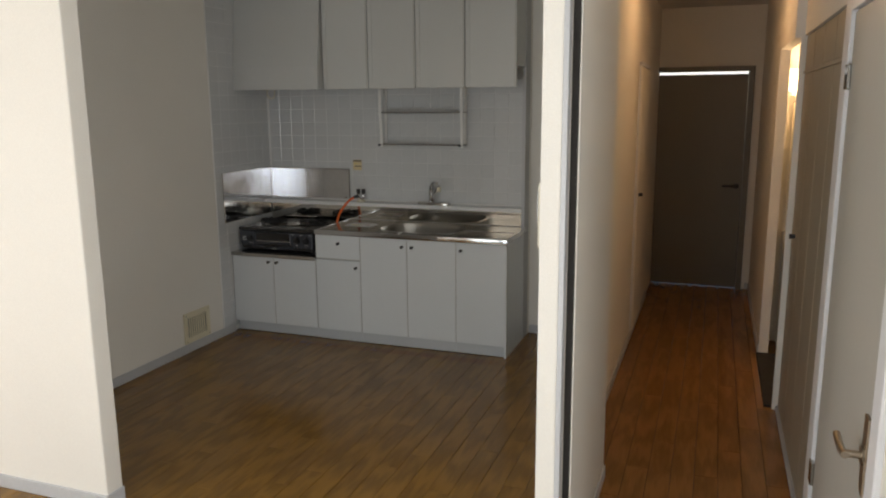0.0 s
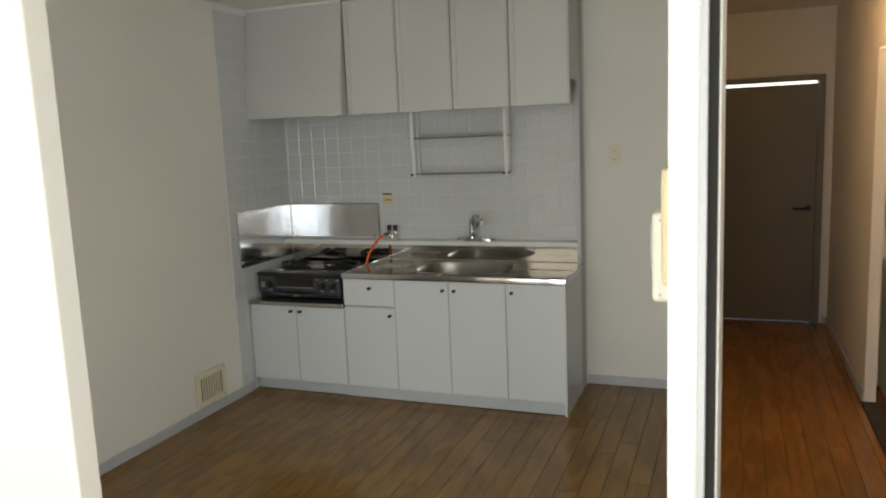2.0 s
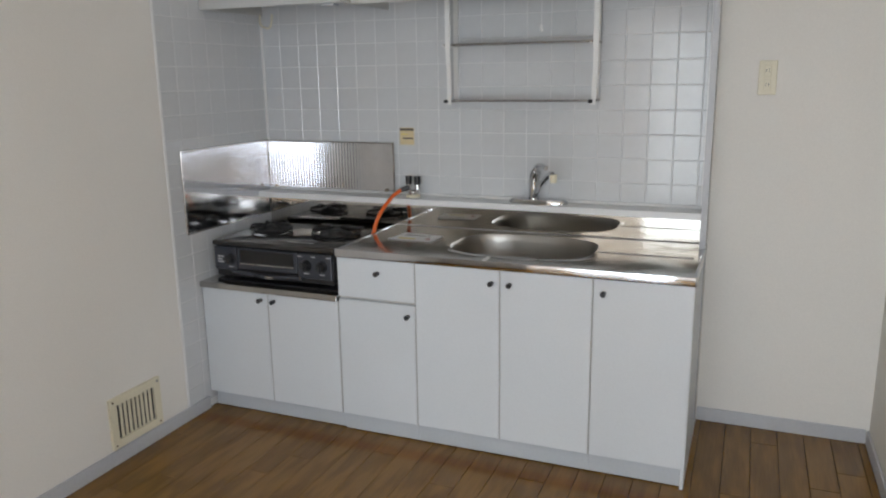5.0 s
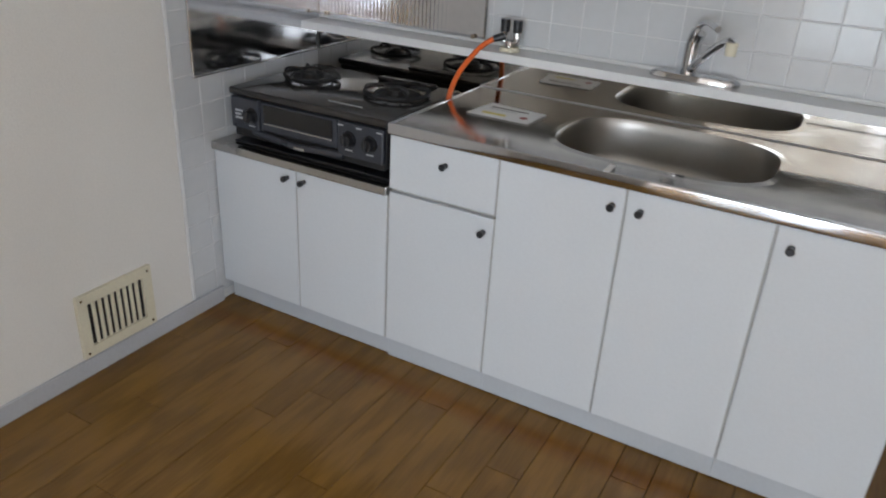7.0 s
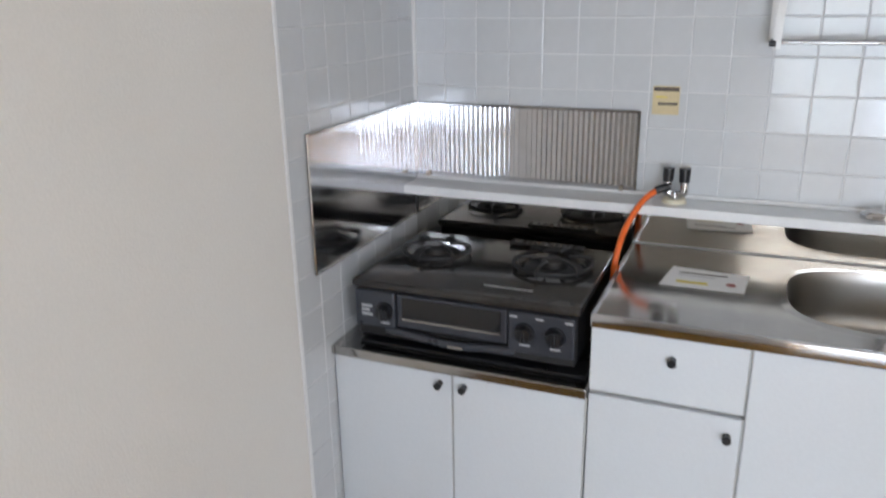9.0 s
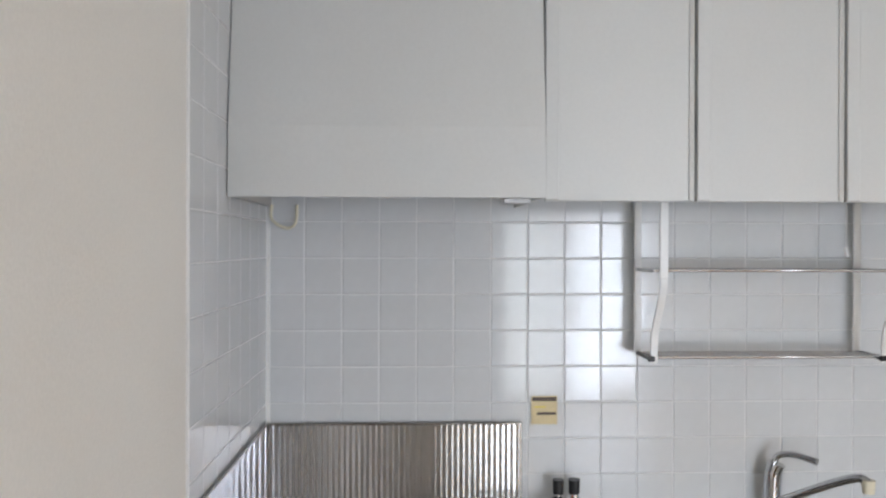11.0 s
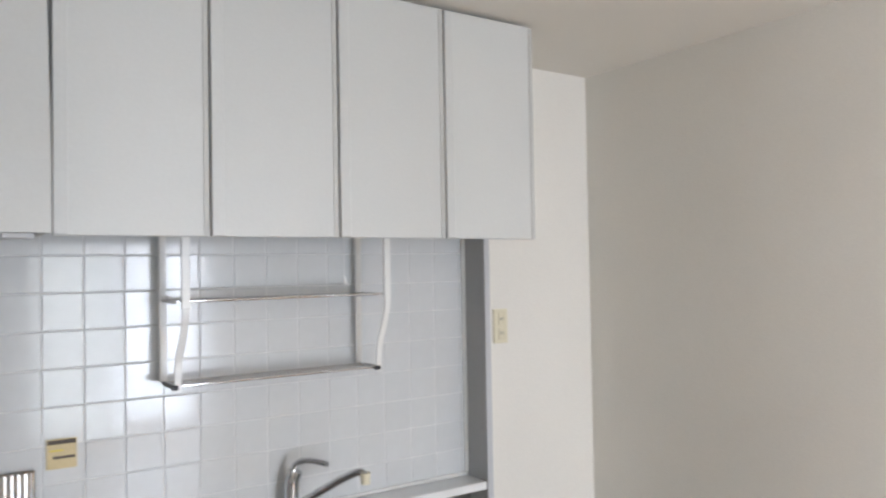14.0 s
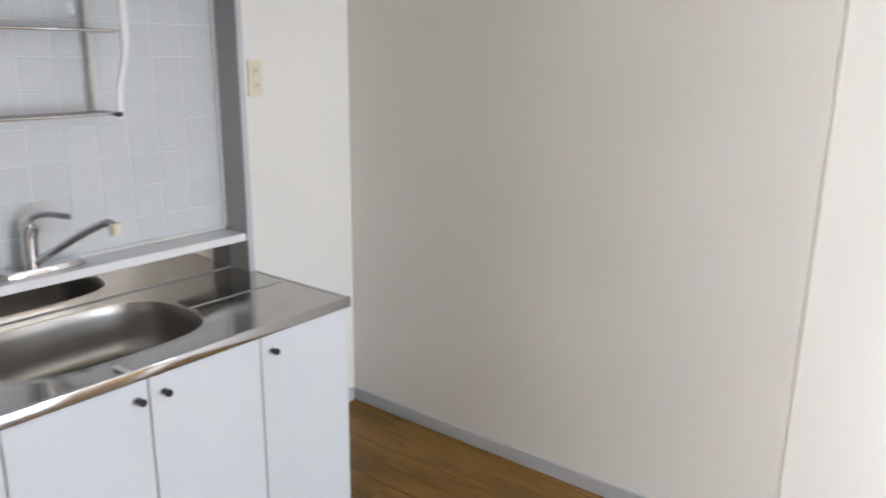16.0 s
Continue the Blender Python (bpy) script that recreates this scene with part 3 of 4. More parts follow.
hall_bulb.location = (3.25, -0.4, CEIL - 0.17)
structure("threshold", bx(3.66, 3.80, -0.9, 0.06, 0, 0.012, bevel=0.003), M_GAP, "dark threshold of the washroom", "threshold")


def intercom():
    c = thing("intercom", (2.8, -2.7, 1.15), "yellowed ivory wall intercom with handset", "intercom")
    part("base", bx(2.800, 2.8235, -2.805, -2.735, 1.235, 1.515, bevel=0.006, seg=2), M_YELLOWED, c, "yellowed back box")
    part("rib", bx(2.7965, 2.7998, -2.785, -2.768, 1.26, 1.49, bevel=0.0012), M_YELLOWED, c)
    part("handset", bx(2.770, 2.8235, -2.730, -2.655, 1.175, 1.405, bevel=0.014, seg=3), M_CREAM, c, "ivory handset box")
    part("grip", bx(2.7655, 2.7698, -2.715, -2.672, 1.27, 1.37, bevel=0.0015), M_TRIM, c, "grey grip")
    part("seam", bx(2.7692, 2.7705, -2.728, -2.657, 1.245, 1.248), M_EDGE, c)
    for z in (1.195, 1.385):
        part("screw", cy((2.790, -2.7305, z), (2.790, -2.7325, z), 0.004, seg=12), M_TRIM, c, smooth=True)


intercom()

# ---------------------------------------------------------------- kitchen unit
FRONT = -0.585
BACK = -0.022         # face of the mirror-bright steel behind stove and sink


def knob(parent, x, z, y=FRONT):
    bm = bmesh.new()
    cyl(bm, (x, y, z), (x, y - 0.012, z), 0.005, seg=14)
    cyl(bm, (x, y - 0.012, z), (x, y - 0.025, z), 0.0088, 0.0105, seg=18)
    cyl(bm, (x, y - 0.025, z), (x, y - 0.028, z), 0.0105, 0.0085, seg=18)
    k = part("knob", bm, M_BLACK, parent, "black knob with chrome ring", smooth=True)
    bm = bmesh.new()
    cyl(bm, (x, y - 0.0005, z), (x, y - 0.004, z), 0.0085, seg=18)
    part("ring", bm, M_CHROME, parent, smooth=True)
    return k


def front(parent, name, x0, x1, z0, z1, kx, kz, label=""):
    d = part(name, bx(x0 + 0.003, x1 - 0.003, FRONT, FRONT + 0.018, z0, z1, bevel=0.0025, seg=2), M_DOOR, parent, label)
    part("edge", bx(x1 - 0.0055, x1 + 0.0015, FRONT + 0.004, FRONT + 0.019, z0, z1), M_EDGE, parent, "grey edge strip")
    knob(parent, kx, kz)
    return d


def stove_cabinet():
    c = thing("stove_cabinet", (0.35, -0.3, 0), "low pale grey base cabinet under the gas stove", "cabinet", "kitchen base cabinets")
    part("body", bx(0.006, 0.698, -0.565, -0.012, 0.075, 0.576), M_CARCASS, c)
    part("plinth", bx(0.016, 0.70, -0.556, -0.54, 0.004, 0.078, bevel=0.002), M_PLINTH, c, "pale grey plinth")
    front(c, "door", 0.004, 0.352, 0.080, 0.574, 0.320, 0.545)
    front(c, "door", 0.352, 0.699, 0.080, 0.574, 0.387, 0.545)
    bm = bx(0.004, 0.70, -0.598, BACK - 0.001, 0.577, 0.604, bevel=0.004, seg=2)
    part("top_plate", bm, M_STEEL, c, "steel top plate")


def drawer_cabinet():
    c = thing("drawer_cabinet", (0.875, -0.3, 0), "pale grey base cabinet with a drawer over a door", "cabinet", "kitchen base cabinets")
    part("body", bx(0.702, 1.049, -0.565, -0.03, 0.075, 0.768), M_CARCASS, c)
    part("plinth", bx(0.702, 1.05, -0.566, -0.55, 0.004, 0.078, bevel=0.002), M_PLINTH, c)
    front(c, "drawer_front", 0.701, 1.05, 0.602, 0.766, 0.889, 0.712)
    front(c, "door", 0.701, 1.05, 0.080, 0.590, 1.020, 0.545)


def sink_cabinet():
    c = thing("sink_cabinet", (1.4, -0.3, 0), "pale grey two-door cabinet under the sink", "cabinet", "kitchen base cabinets")
    bm = bmesh.new()
    box(bm, 1.051, 1.065, -0.565, -0.03, 0.075, 0.768)
    box(bm, 1.733, 1.747, -0.565, -0.03, 0.075, 0.768)
    box(bm, 1.065, 1.733, -0.565, -0.11, 0.075, 0.09)
    part("body", bm, M_CARCASS, c)
    part("plinth", bx(1.05, 1.75, -0.566, -0.55, 0.004, 0.078, bevel=0.002), M_PLINTH, c)
    front(c, "door", 1.05, 1.40, 0.080, 0.766, 1.369, 0.715)
    front(c, "door", 1.40, 1.75, 0.080, 0.766, 1.441, 0.715)


def end_cabinet():
    c = thing("end_cabinet", (1.92, -0.3, 0), "pale grey base cabinet closing the unit", "cabinet", "kitchen base cabinets")
    part("body", bx(1.751, 2.083, -0.565, -0.03, 0.075, 0.768), M_CARCASS, c)
    part("side_panel", bx(2.084, 2.098, -0.584, -0.128, 0.0, 0.768, bevel=0.002), M_DOOR, c)
    part("plinth", bx(1.75, 2.083, -0.566, -0.55, 0.004, 0.078, bevel=0.002), M_PLINTH, c)
    front(c, "door", 1.75, 2.098, 0.080, 0.766, 1.790, 0.715)


stove_cabinet()
drawer_cabinet()
sink_cabinet()
end_cabinet()

SX, SY, SA, SB = 1.410, -0.292, 0.293, 0.205


def sink_curve(i, n, a, b):
    t = 2 * math.pi * i / n
    c, s = math.cos(t), math.sin(t)
    e = 2 / 3.2
    return SX + a * math.copysign(abs(c) ** e, c), SY + b * math.copysign(abs(s) ** e, s)


def worktop():
    w = thing("worktop", (1.4, -0.35, 0.8), "stainless steel sink top with mirror-bright upstand", "worktop")
    n = 96
    x0, x1, y0, y1 = 0.702, 2.104, -0.600, BACK
    z = 0.798
    bm = bmesh.new()
    inner = [bm.verts.new((*sink_curve(i, n, SA, SB), z + 0.002)) for i in range(n)]
    outer = []
    for i in range(n):
        px, py = sink_curve(i, n, SA, SB)
        dx, dy = math.cos(2 * math.pi * i / n), math.sin(2 * math.pi * i / n)
        k = 9
        if dx > 1e-9:
            k = min(k, (x1 - 0.012 - SX) / dx)
        if dx < -1e-9:
            k = min(k, (x0 + 0.012 - SX) / dx)
        if dy > 1e-9:
            k = min(k, (y1 - SY) / dy)
        if dy < -1e-9:
            k = min(k, (y0 + 0.012 - SY) / dy)
        outer.append((SX + dx * k, SY + dy * k))
    for cx, cyy in ((x0 + 0.012, y0 + 0.012), (x1 - 0.012, y0 + 0.012), (x0 + 0.012, y1), (x1 - 0.012, y1)):
        j = min(range(n), key=lambda q: (outer[q][0] - cx) ** 2 + (outer[q][1] - cyy) ** 2)
        outer[j] = (cx, cyy)
    ov = [bm.verts.new((*p, z)) for p in outer]
    mid = []
    for i in range(n):
        px, py = sink_curve(i, n, SA + 0.018, SB + 0.018)
        mid.append(bm.verts.new((px, py, z)))
    for a, b in ((inner, mid), (mid, ov)):
        for i in range(n):
            bm.faces.new((a[i], a[(i + 1) % n], b[(i + 1) % n], b[i]))
    part("top_sheet", bm, M_STEEL, w, "brushed steel sheet")
    # rolled edges at the front and the two ends
    bm = bmesh.new()
    box(bm, x0, x1, y0, y0 + 0.012, 0.768, 0.803, bevel=0.005, seg=3)
    box(bm, x0, x0 + 0.012, y0 + 0.012, y1, 0.770, 0.801, bevel=0.004, seg=2)
    box(bm, x1 - 0.012, x1, y0 + 0.012, y1, 0.770, 0.801, bevel=0.004, seg=2)
    part("rolled_edge", bm, M_MIRROR, w, "polished rolled edge", smooth=True)
    # basin: walls that lean in, a rounded foot and a sloping floor
    bm = bmesh.new()
    rows = []
    for s, dz in ((1.0, 0.002), (0.985, -0.006), (0.97, -0.03), (0.95, -0.10), (0.92, -0.135), (0.86, -0.152), (0.75, -0.158), (0.4, -0.162), (0.12, -0.166)):
        rows.append([bm.verts.new((*sink_curve(i, n, SA * s, SB * (s - 0.02 if s < 0.96 else s)), z + dz)) for i in range(n)])
    for a, b in zip(rows, rows[1:]):
        for i in range(n):
            bm.faces.new((a[i], a[(i + 1) % n], b[(i + 1) % n], b[i]))
    bm.faces.new(rows[-1])
    part("basin", bm, M_SINK, w, "satin steel basin", smooth=True)
    bm = cy((SX + 0.02, SY + 0.02, z - 0.166), (SX + 0.02, SY + 0.02, z - 0.158), 0.055, 0.05, seg=32)
    ring_mesh(bm, (SX + 0.02, SY + 0.02, z - 0.158), 0.05, 0.005)
    part("drain", bm, M_CHROME, w, smooth=True)
    part("seam", bx(0.703, 2.078, BACK - 0.0025, BACK - 0.0005, 0.7985, 0.8015), M_EDGE, w, "dark folded seam")
    part("drainboard_edge", bx(1.715, 2.07, -0.3025, -0.2985, 0.7985, 0.8005), M_EDGE, w, "dark crease beside the sink")
    part("upstand", bx(0.702, 2.078, BACK, -0.0045, 0.790, 0.925), M_UPSTAND, w, "mirror-bright upstand")


worktop()


def ledge():
    c = thing("ledge", (1.0, -0.05, 0.93), "pale aluminium ledge along the tiled wall", "ledge")
    part("top", bx(0.006, 2.078, -0.116, -0.004, 0.926, 0.938, bevel=0.003, seg=2), M_ALU, c)
    part("lip", bx(0.006, 2.078, -0.1195, -0.1165, 0.911, 0.938, bevel=0.001), M_WHITE, c, "white front lip")
    part("bead", bx(0.006, 2.078, -0.012, -0.003, 0.9385, 0.950, bevel=0.002), M_WHITE, c, "white sealing bead")
    part("back_plate", bx(0.006, 0.701, BACK, -0.0045, 0.605, 0.925), M_UPSTAND, c, "steel plate behind the stove")


ledge()


def end_panel():
    c = thing("end_panel", (2.09, -0.05, 0), "tall narrow grey panel closing the tiled wall", "panel", kind="structure")
    part("panel", bx(2.080, 2.099, -0.125, 0.0495, 0, CEIL - 0.002, bevel=0.002), M_FIN, c)
    part("edge_strip", bx(2.078, 2.101, -0.1275, -0.1245, 0.0, CEIL - 0.004), M_TRIM, c, "light edge strip")
    part("bead", bx(2.068, 2.0795, -0.012, -0.002, 0.951, 1.9), M_WHITE, c)


end_panel()


def guard():
    c = thing("splash_guard", (0.02, -0.3, 0.83), "folding ribbed stainless steel splash guard round the stove", "splash guard")
    bm = bmesh.new()
    n = 400
    top, bot = [], []
    for i in range(n + 1):
        x = 0.008 + 0.690 * i / n
        y = -0.016 + 0.00022 * math.sin(2 * math.pi * x / 0.0155)
        bot.append(bm.verts.new((x, y, 0.951)))
        top.append(bm.verts.new((x, y, 1.176)))
    for i in range(n):
        bm.faces.new((bot[i], bot[i + 1], top[i + 1], top[i]))
    b = part("back_sheet", bm, M_MIRROR, c, "ribbed bright sheet", smooth=True)
    bm = bmesh.new()
    box(bm, 0.008, 0.70, -0.020, -0.012, 1.174, 1.181, bevel=0.002)
    box(bm, 0.696, 0.703, -0.020, -0.012, 0.951, 1.181, bevel=0.002)
    box(bm, 0.008, 0.013, -0.021, -0.012, 0.951, 1.176)
    part("back_rim", bm, M_STEEL, c)
    part("side_sheet", bx(0.006, 0.0085, -0.645, -0.022, 0.94, 1.178), M_MIRROR, c, "bright side sheet")
    bm = bmesh.new()
    vs = [bm.verts.new(p) for p in ((0.0085, -0.645, 0.828), (0.0085, -0.03, 0.828), (0.0085, -0.03, 0.94), (0.0085, -0.645, 0.94))]
    bm.faces.new(vs)
    part("side_sheet_low", bm, M_MIRROR, c)
    bm = bmesh.new()
    box(bm, 0.004, 0.012, -0.652, -0.645, 0.822, 1.186, bevel=0.002)
    box(bm, 0.004, 0.012, -0.645, -0.016, 1.178, 1.186, bevel=0.002)
    box(bm, 0.004, 0.012, -0.645, -0.03, 0.822, 0.829, bevel=0.002)
    part("side_rim", bm, M_STEEL, c)
    for x in (0.05, 0.66):
        part("clip", bx(x - 0.007, x + 0.007, -0.028, -0.020, 0.9505, 0.964, bevel=0.002), M_SATIN, c, "dull metal clip")


guard()


# ---------------------------------------------------------------- gas stove
def gas_stove():
    s = thing("gas_stove", (0.36, -0.33, 0.604), "black two-burner gas stove with grill", "stove")
    x0, x1, y0, y1 = 0.050, 0.668, -0.548, -0.088
    bm = bmesh.new()
    box(bm, x0 + 0.012, x1 - 0.008, y0 + 0.016, y1, 0.630, 0.762, bevel=0.004)
    part("body", bm, M_IRON, s)
    part("top_plate", bx(x0, x1, y0, y1, 0.762, 0.786, bevel=0.008, seg=3), M_STOVETOP, s, "brown-black enamel top", smooth=True)
    # front: left block, grill window, right block
    fy = y0 + 0.012
    part("left_fascia", bx(x0 + 0.010, x0 + 0.128, fy - 0.014, fy + 0.004, 0.655, 0.760, bevel=0.006, seg=2), M_STOVEF, s, "grey control block")
    part("right_fascia", bx(x1 - 0.178, x1 - 0.010, fy - 0.014, fy + 0.004, 0.648, 0.758, bevel=0.006, seg=2), M_STOVEF, s, "grey control block")
    g = part("grill_door", bx(x0 + 0.133, x1 - 0.183, fy - 0.010, fy + 0.004, 0.664, 0.757, bevel=0.004, seg=2), M_STOVEF, s, "grill door")
    part("window", bx(x0 + 0.148, x1 - 0.198, fy - 0.0125, fy - 0.0102, 0.695, 0.750), M_GLASS_D, g, "dark glass")
    part("trim", bx(x0 + 0.148, x1 - 0.198, fy - 0.015, fy - 0.0102, 0.688, 0.692), M_STEEL, g)
    bm = bmesh.new()
    tube(bm, [(x0 + 0.10, fy - 0.006, 0.652), (x0 + 0.17, fy - 0.012, 0.648), (x0 + 0.29, fy - 0.020, 0.642), (x0 + 0.40, fy - 0.012, 0.646), (x1 - 0.16, fy - 0.006, 0.645)], 0.011, seg=12)
    part("grill_handle", bm, M_STOVEF, s, smooth=True)
    part("lower_fascia", bx(x0 + 0.014, x1 - 0.010, fy - 0.004, fy + 0.01, 0.626, 0.655, bevel=0.004), M_IRON, s)
    for x in (x0 + 0.098, x1 - 0.135, x1 - 0.058):
        bm = bmesh.new()
        cyl(bm, (x, fy - 0.014, 0.706), (x, fy - 0.020, 0.706), 0.026, 0.024, seg=28)
        cyl(bm, (x, fy - 0.020, 0.706), (x, fy - 0.036, 0.706), 0.021, 0.018, seg=28)
        box(bm, x - 0.004, x + 0.004, fy - 0.042, fy - 0.034, 0.688, 0.724, bevel=0.002)
        part("dial", bm, M_BLACK, s, "black dial", smooth=True)
        part("mark", bx(x - 0.012, x + 0.014, fy - 0.0152, fy - 0.0142, 0.670, 0.674), M_TRIM, s)
    for k in range(3):
        part("print", bx(x0 + 0.030, x0 + 0.062 - 0.008 * (k % 2), fy - 0.0152, fy - 0.0142, 0.712 - 0.012 * k, 0.719 - 0.012 * k), M_TRIM, s)
    for x in (x1 - 0.165, x1 - 0.098, x1 - 0.025):
        part("print", bx(x - 0.010, x + 0.010, fy - 0.0152, fy - 0.0142, 0.744, 0.748), M_TRIM, s)
    part("badge", bx(x0 + 0.285, x0 + 0.325, fy - 0.034, fy - 0.0305, 0.638, 0.646), M_STEEL, s)
    for x in (x0 + 0.05, x1 - 0.05):
        for y in (y0 + 0.06, y1 - 0.05):
            part("foot", cy((x, y, 0.6045), (x, y, 0.632), 0.016, seg=16), M_BLACK, s, smooth=True)
    # burners with pan supports
    for bxx, byy, br in ((0.188, -0.285, 0.092), (0.533, -0.285, 0.103)):
        bm = bmesh.new()
        cyl(bm, (bxx, byy, 0.7865), (bxx, byy, 0.793), br * 0.78, br * 0.70, seg=36)
        part("drip_pan", bm, M_IRON, s, smooth=True)
        bm = bmesh.new()
        cyl(bm, (bxx, byy, 0.793), (bxx, byy, 0.808), 0.040, 0.034, seg=28)
        cyl(bm, (bxx, byy, 0.808), (bxx, byy, 0.816), 0.029, 0.020, seg=28)
        part("burner_head", bm, M_IRON, s, smooth=True)
        bm = bmesh.new()
        ring_mesh(bm, (bxx, byy, 0.800), br, 0.0065)
        for k in range(6):
            a = math.pi * k / 3 + 0.35
            d = Vector((math.cos(a), math.sin(a), 0))
            p = Vector((bxx, byy, 0))
            tube(bm, [p + d * (br + 0.004) + Vector((0, 0, 0.790)), p + d * br + Vector((0, 0, 0.812)), p + d * br * 0.7 + Vector((0, 0, 0.818)), p + d * br * 0.42 + Vector((0, 0, 0.816))], 0.005, seg=6)
        part("pan_support", bm, M_IRON, s, "cast black pan support", smooth=True)
    part("exhaust_cover", bx(0.36, 0.58, -0.140, -0.100, 0.7865, 0.795, bevel=0.004, seg=2), M_IRON, s, "raised vent cover at the back")
    for k in range(9):
        x = 0.375 + 0.0215 * k
        part("slot", bx(x, x + 0.012, -0.132, -0.108, 0.7951, 0.7958), M_GLASS_D, s)
    part("grease_mark", bx(0.40, 0.53, -0.478, -0.470, 0.7862, 0.7866), M_FIN, s, "dried pale smear")
    part("drip_tray", bx(x0 + 0.02, x1 + 0.02, y0 - 0.004, y1, 0.6055, 0.612, bevel=0.002), M_BLACK, s, "black tray under the stove")


gas_stove()


def gas_cock():
    c = thing("gas_cock", (0.815, -0.06, 0.938), "twin gas cock with black caps on the ledge", "gas cock")
    part("base", cy((0.815, -0.06, 0.9385), (0.815, -0.06, 0.950), 0.034, 0.030, seg=28), M_IVORY, c, "ivory base", smooth=True)
    bm = bmesh.new()
    cyl(bm, (0.815, -0.06, 0.95), (0.815, -0.06, 0.968), 0.016)
    for x in (0.795, 0.838):
        tube(bm, [(0.815, -0.06, 0.960), (x, -0.062, 0.968), (x, -0.062, 1.000)], 0.012, seg=14)
    part("valve", bm, M_CHROME, c, smooth=True)
    for x in (0.795, 0.838):
        part("cap", cy((x, -0.062, 0.998), (x, -0.062, 1.036), 0.0145, 0.0155, seg=18), M_BLACK, c, "black cap", smooth=True)
    part("nozzle", cy((0.800, -0.066, 0.984), (0.765, -0.080, 0.972), 0.013, 0.011), M_BLACK, c, "black nozzle", smooth=True)


gas_cock()


def hose():
    bm = bmesh.new()
    tube(bm, [(0.768, -0.080, 0.973), (0.735, -0.110, 0.945), (0.704, -0.165, 0.885), (0.692, -0.205, 0.830), (0.686, -0.225, 0.76), (0.685, -0.23, 0.64), (0.685, -0.23, 0.613)], 0.0085, seg=12)
    h = part("gas_hose", bm, M_RUBBER, smooth=True)
    tagged(h, "orange rubber gas hose hanging from the gas cock", "hose")


hose()


def faucet():
    f = thing("faucet", (1.39, -0.055, 0.938), "chrome single-lever sink faucet with long spout", "faucet")
    bm = bmesh.new()
    n = 40
    rows = []
    for s, z in ((1.0, 0.9385), (1.0, 0.948), (0.9, 0.956)):
        rows.append([bm.verts.new((1.405 + 0.130 * s * math.copysign(abs(math.cos(a)) ** 0.7, math.cos(a)), -0.056 + 0.034 * s * math.copysign(abs(math.sin(a)) ** 0.7, math.sin(a)), z))
                     for a in (2 * math.pi * i / n for i in range(n))])
    for a, b in zip(rows, rows[1:]):
        for i in range(n):
            bm.faces.new((a[i], a[(i + 1) % n], b[(i + 1) % n], b[i]))
    bm.faces.new(rows[-1])
    bm.faces.new(rows[0][::-1])
    part("base_plate", bm, M_CHROME, f, smooth=True)
    bm = bmesh.new()
    tube(bm, [(1.385, -0.056, 0.955), (1.385, -0.056, 1.00), (1.387, -0.058, 1.045), (1.395, -0.064, 1.075)], 0.022, seg=24)
    part("body", bm, M_CHROME, f, smooth=True)
    bm = bmesh.new()
    tube(bm, [(1.385, -0.058, 1.070), (1.398, -0.068, 1.098), (1.425, -0.100, 1.108), (1.460, -0.150, 1.102)], 0.009, seg=14)
    part("lever", bm, M_CHROME, f, smooth=True)
    bm = bmesh.new()
    tube(bm, [(1.392, -0.072, 0.972), (1.425, -0.130, 1.012), (1.470, -0.198, 1.060), (1.505, -0.248, 1.090), (1.518, -0.268, 1.088), (1.522, -0.273, 1.070)], 0.0115, seg=14)
    part("spout", bm, M_CHROME, f, smooth=True)
    part("spout_tip", cy((1.522, -0.273, 1.092), (1.522, -0.273, 1.060), 0.0155, 0.0135), M_IVORY, f, "yellowed plastic tip", smooth=True)


faucet()


def card():
    c = thing("paper_card", (0.9, -0.28, 0.799), "white printed card lying on the worktop", "card")
    bm = bmesh.new()
    vs = [bm.verts.new(p) for p in ((0.822, -0.352, 0.8005), (1.022, -0.352, 0.8005), (1.030, -0.222, 0.8005), (0.840, -0.205, 0.8005))]
    r = bmesh.ops.extrude_face_region(bm, geom=[bm.faces.new(vs)])
    for g in r["geom"]:
        if isinstance(g, bmesh.types.BMVert):
            g.co.z += 0.0012
    part("sheet", bm, M_CARD, c)
    part("print_bar", bx(0.86, 0.98, -0.252, -0.244, 0.8018, 0.8022), M_DARKINK, c)
    part("print_bar", bx(0.86, 0.95, -0.270, -0.264, 0.8018, 0.8022), M_TRIM, c)
    part("print_bar", bx(0.86, 0.935, -0.325, -0.308, 0.8018, 0.8022), M_YELLOW, c, "yellow bar")
    part("print_dot", cy((0.99, -0.305, 0.8018), (0.99, -0.305, 0.8022), 0.012, seg=18), M_REDINK, c)


card()


def sticker():
    c = thing("sticker", (0.765, 0, 1.17), "tan printed sticker on the tiles", "sticker")
    part("sheet", bx(0.730, 0.802, -0.0065, -0.0055, 1.172, 1.250), M_TAN, c)
    part("print_bar", bx(0.732, 0.800, -0.0072, -0.0066, 1.236, 1.247), M_DARKINK, c)
    part("print_bar", bx(0.745, 0.798, -0.0072, -0.0066, 1.198, 1.205), M_DARKINK, c)
    part("print_bar", bx(0.738, 0.77, -0.0072, -0.0066, 1.218, 1.222), M_YELLOW, c)


sticker()


def sponge():
    b = part("sponge", bx(1.37, 1.46, -0.40, -0.35, 0.640, 0.672, bevel=0.010, seg=2), M_YELLOWED, smooth=True)
    tagged(b, "worn yellow scrap of sponge in the sink", "sponge")


sponge()


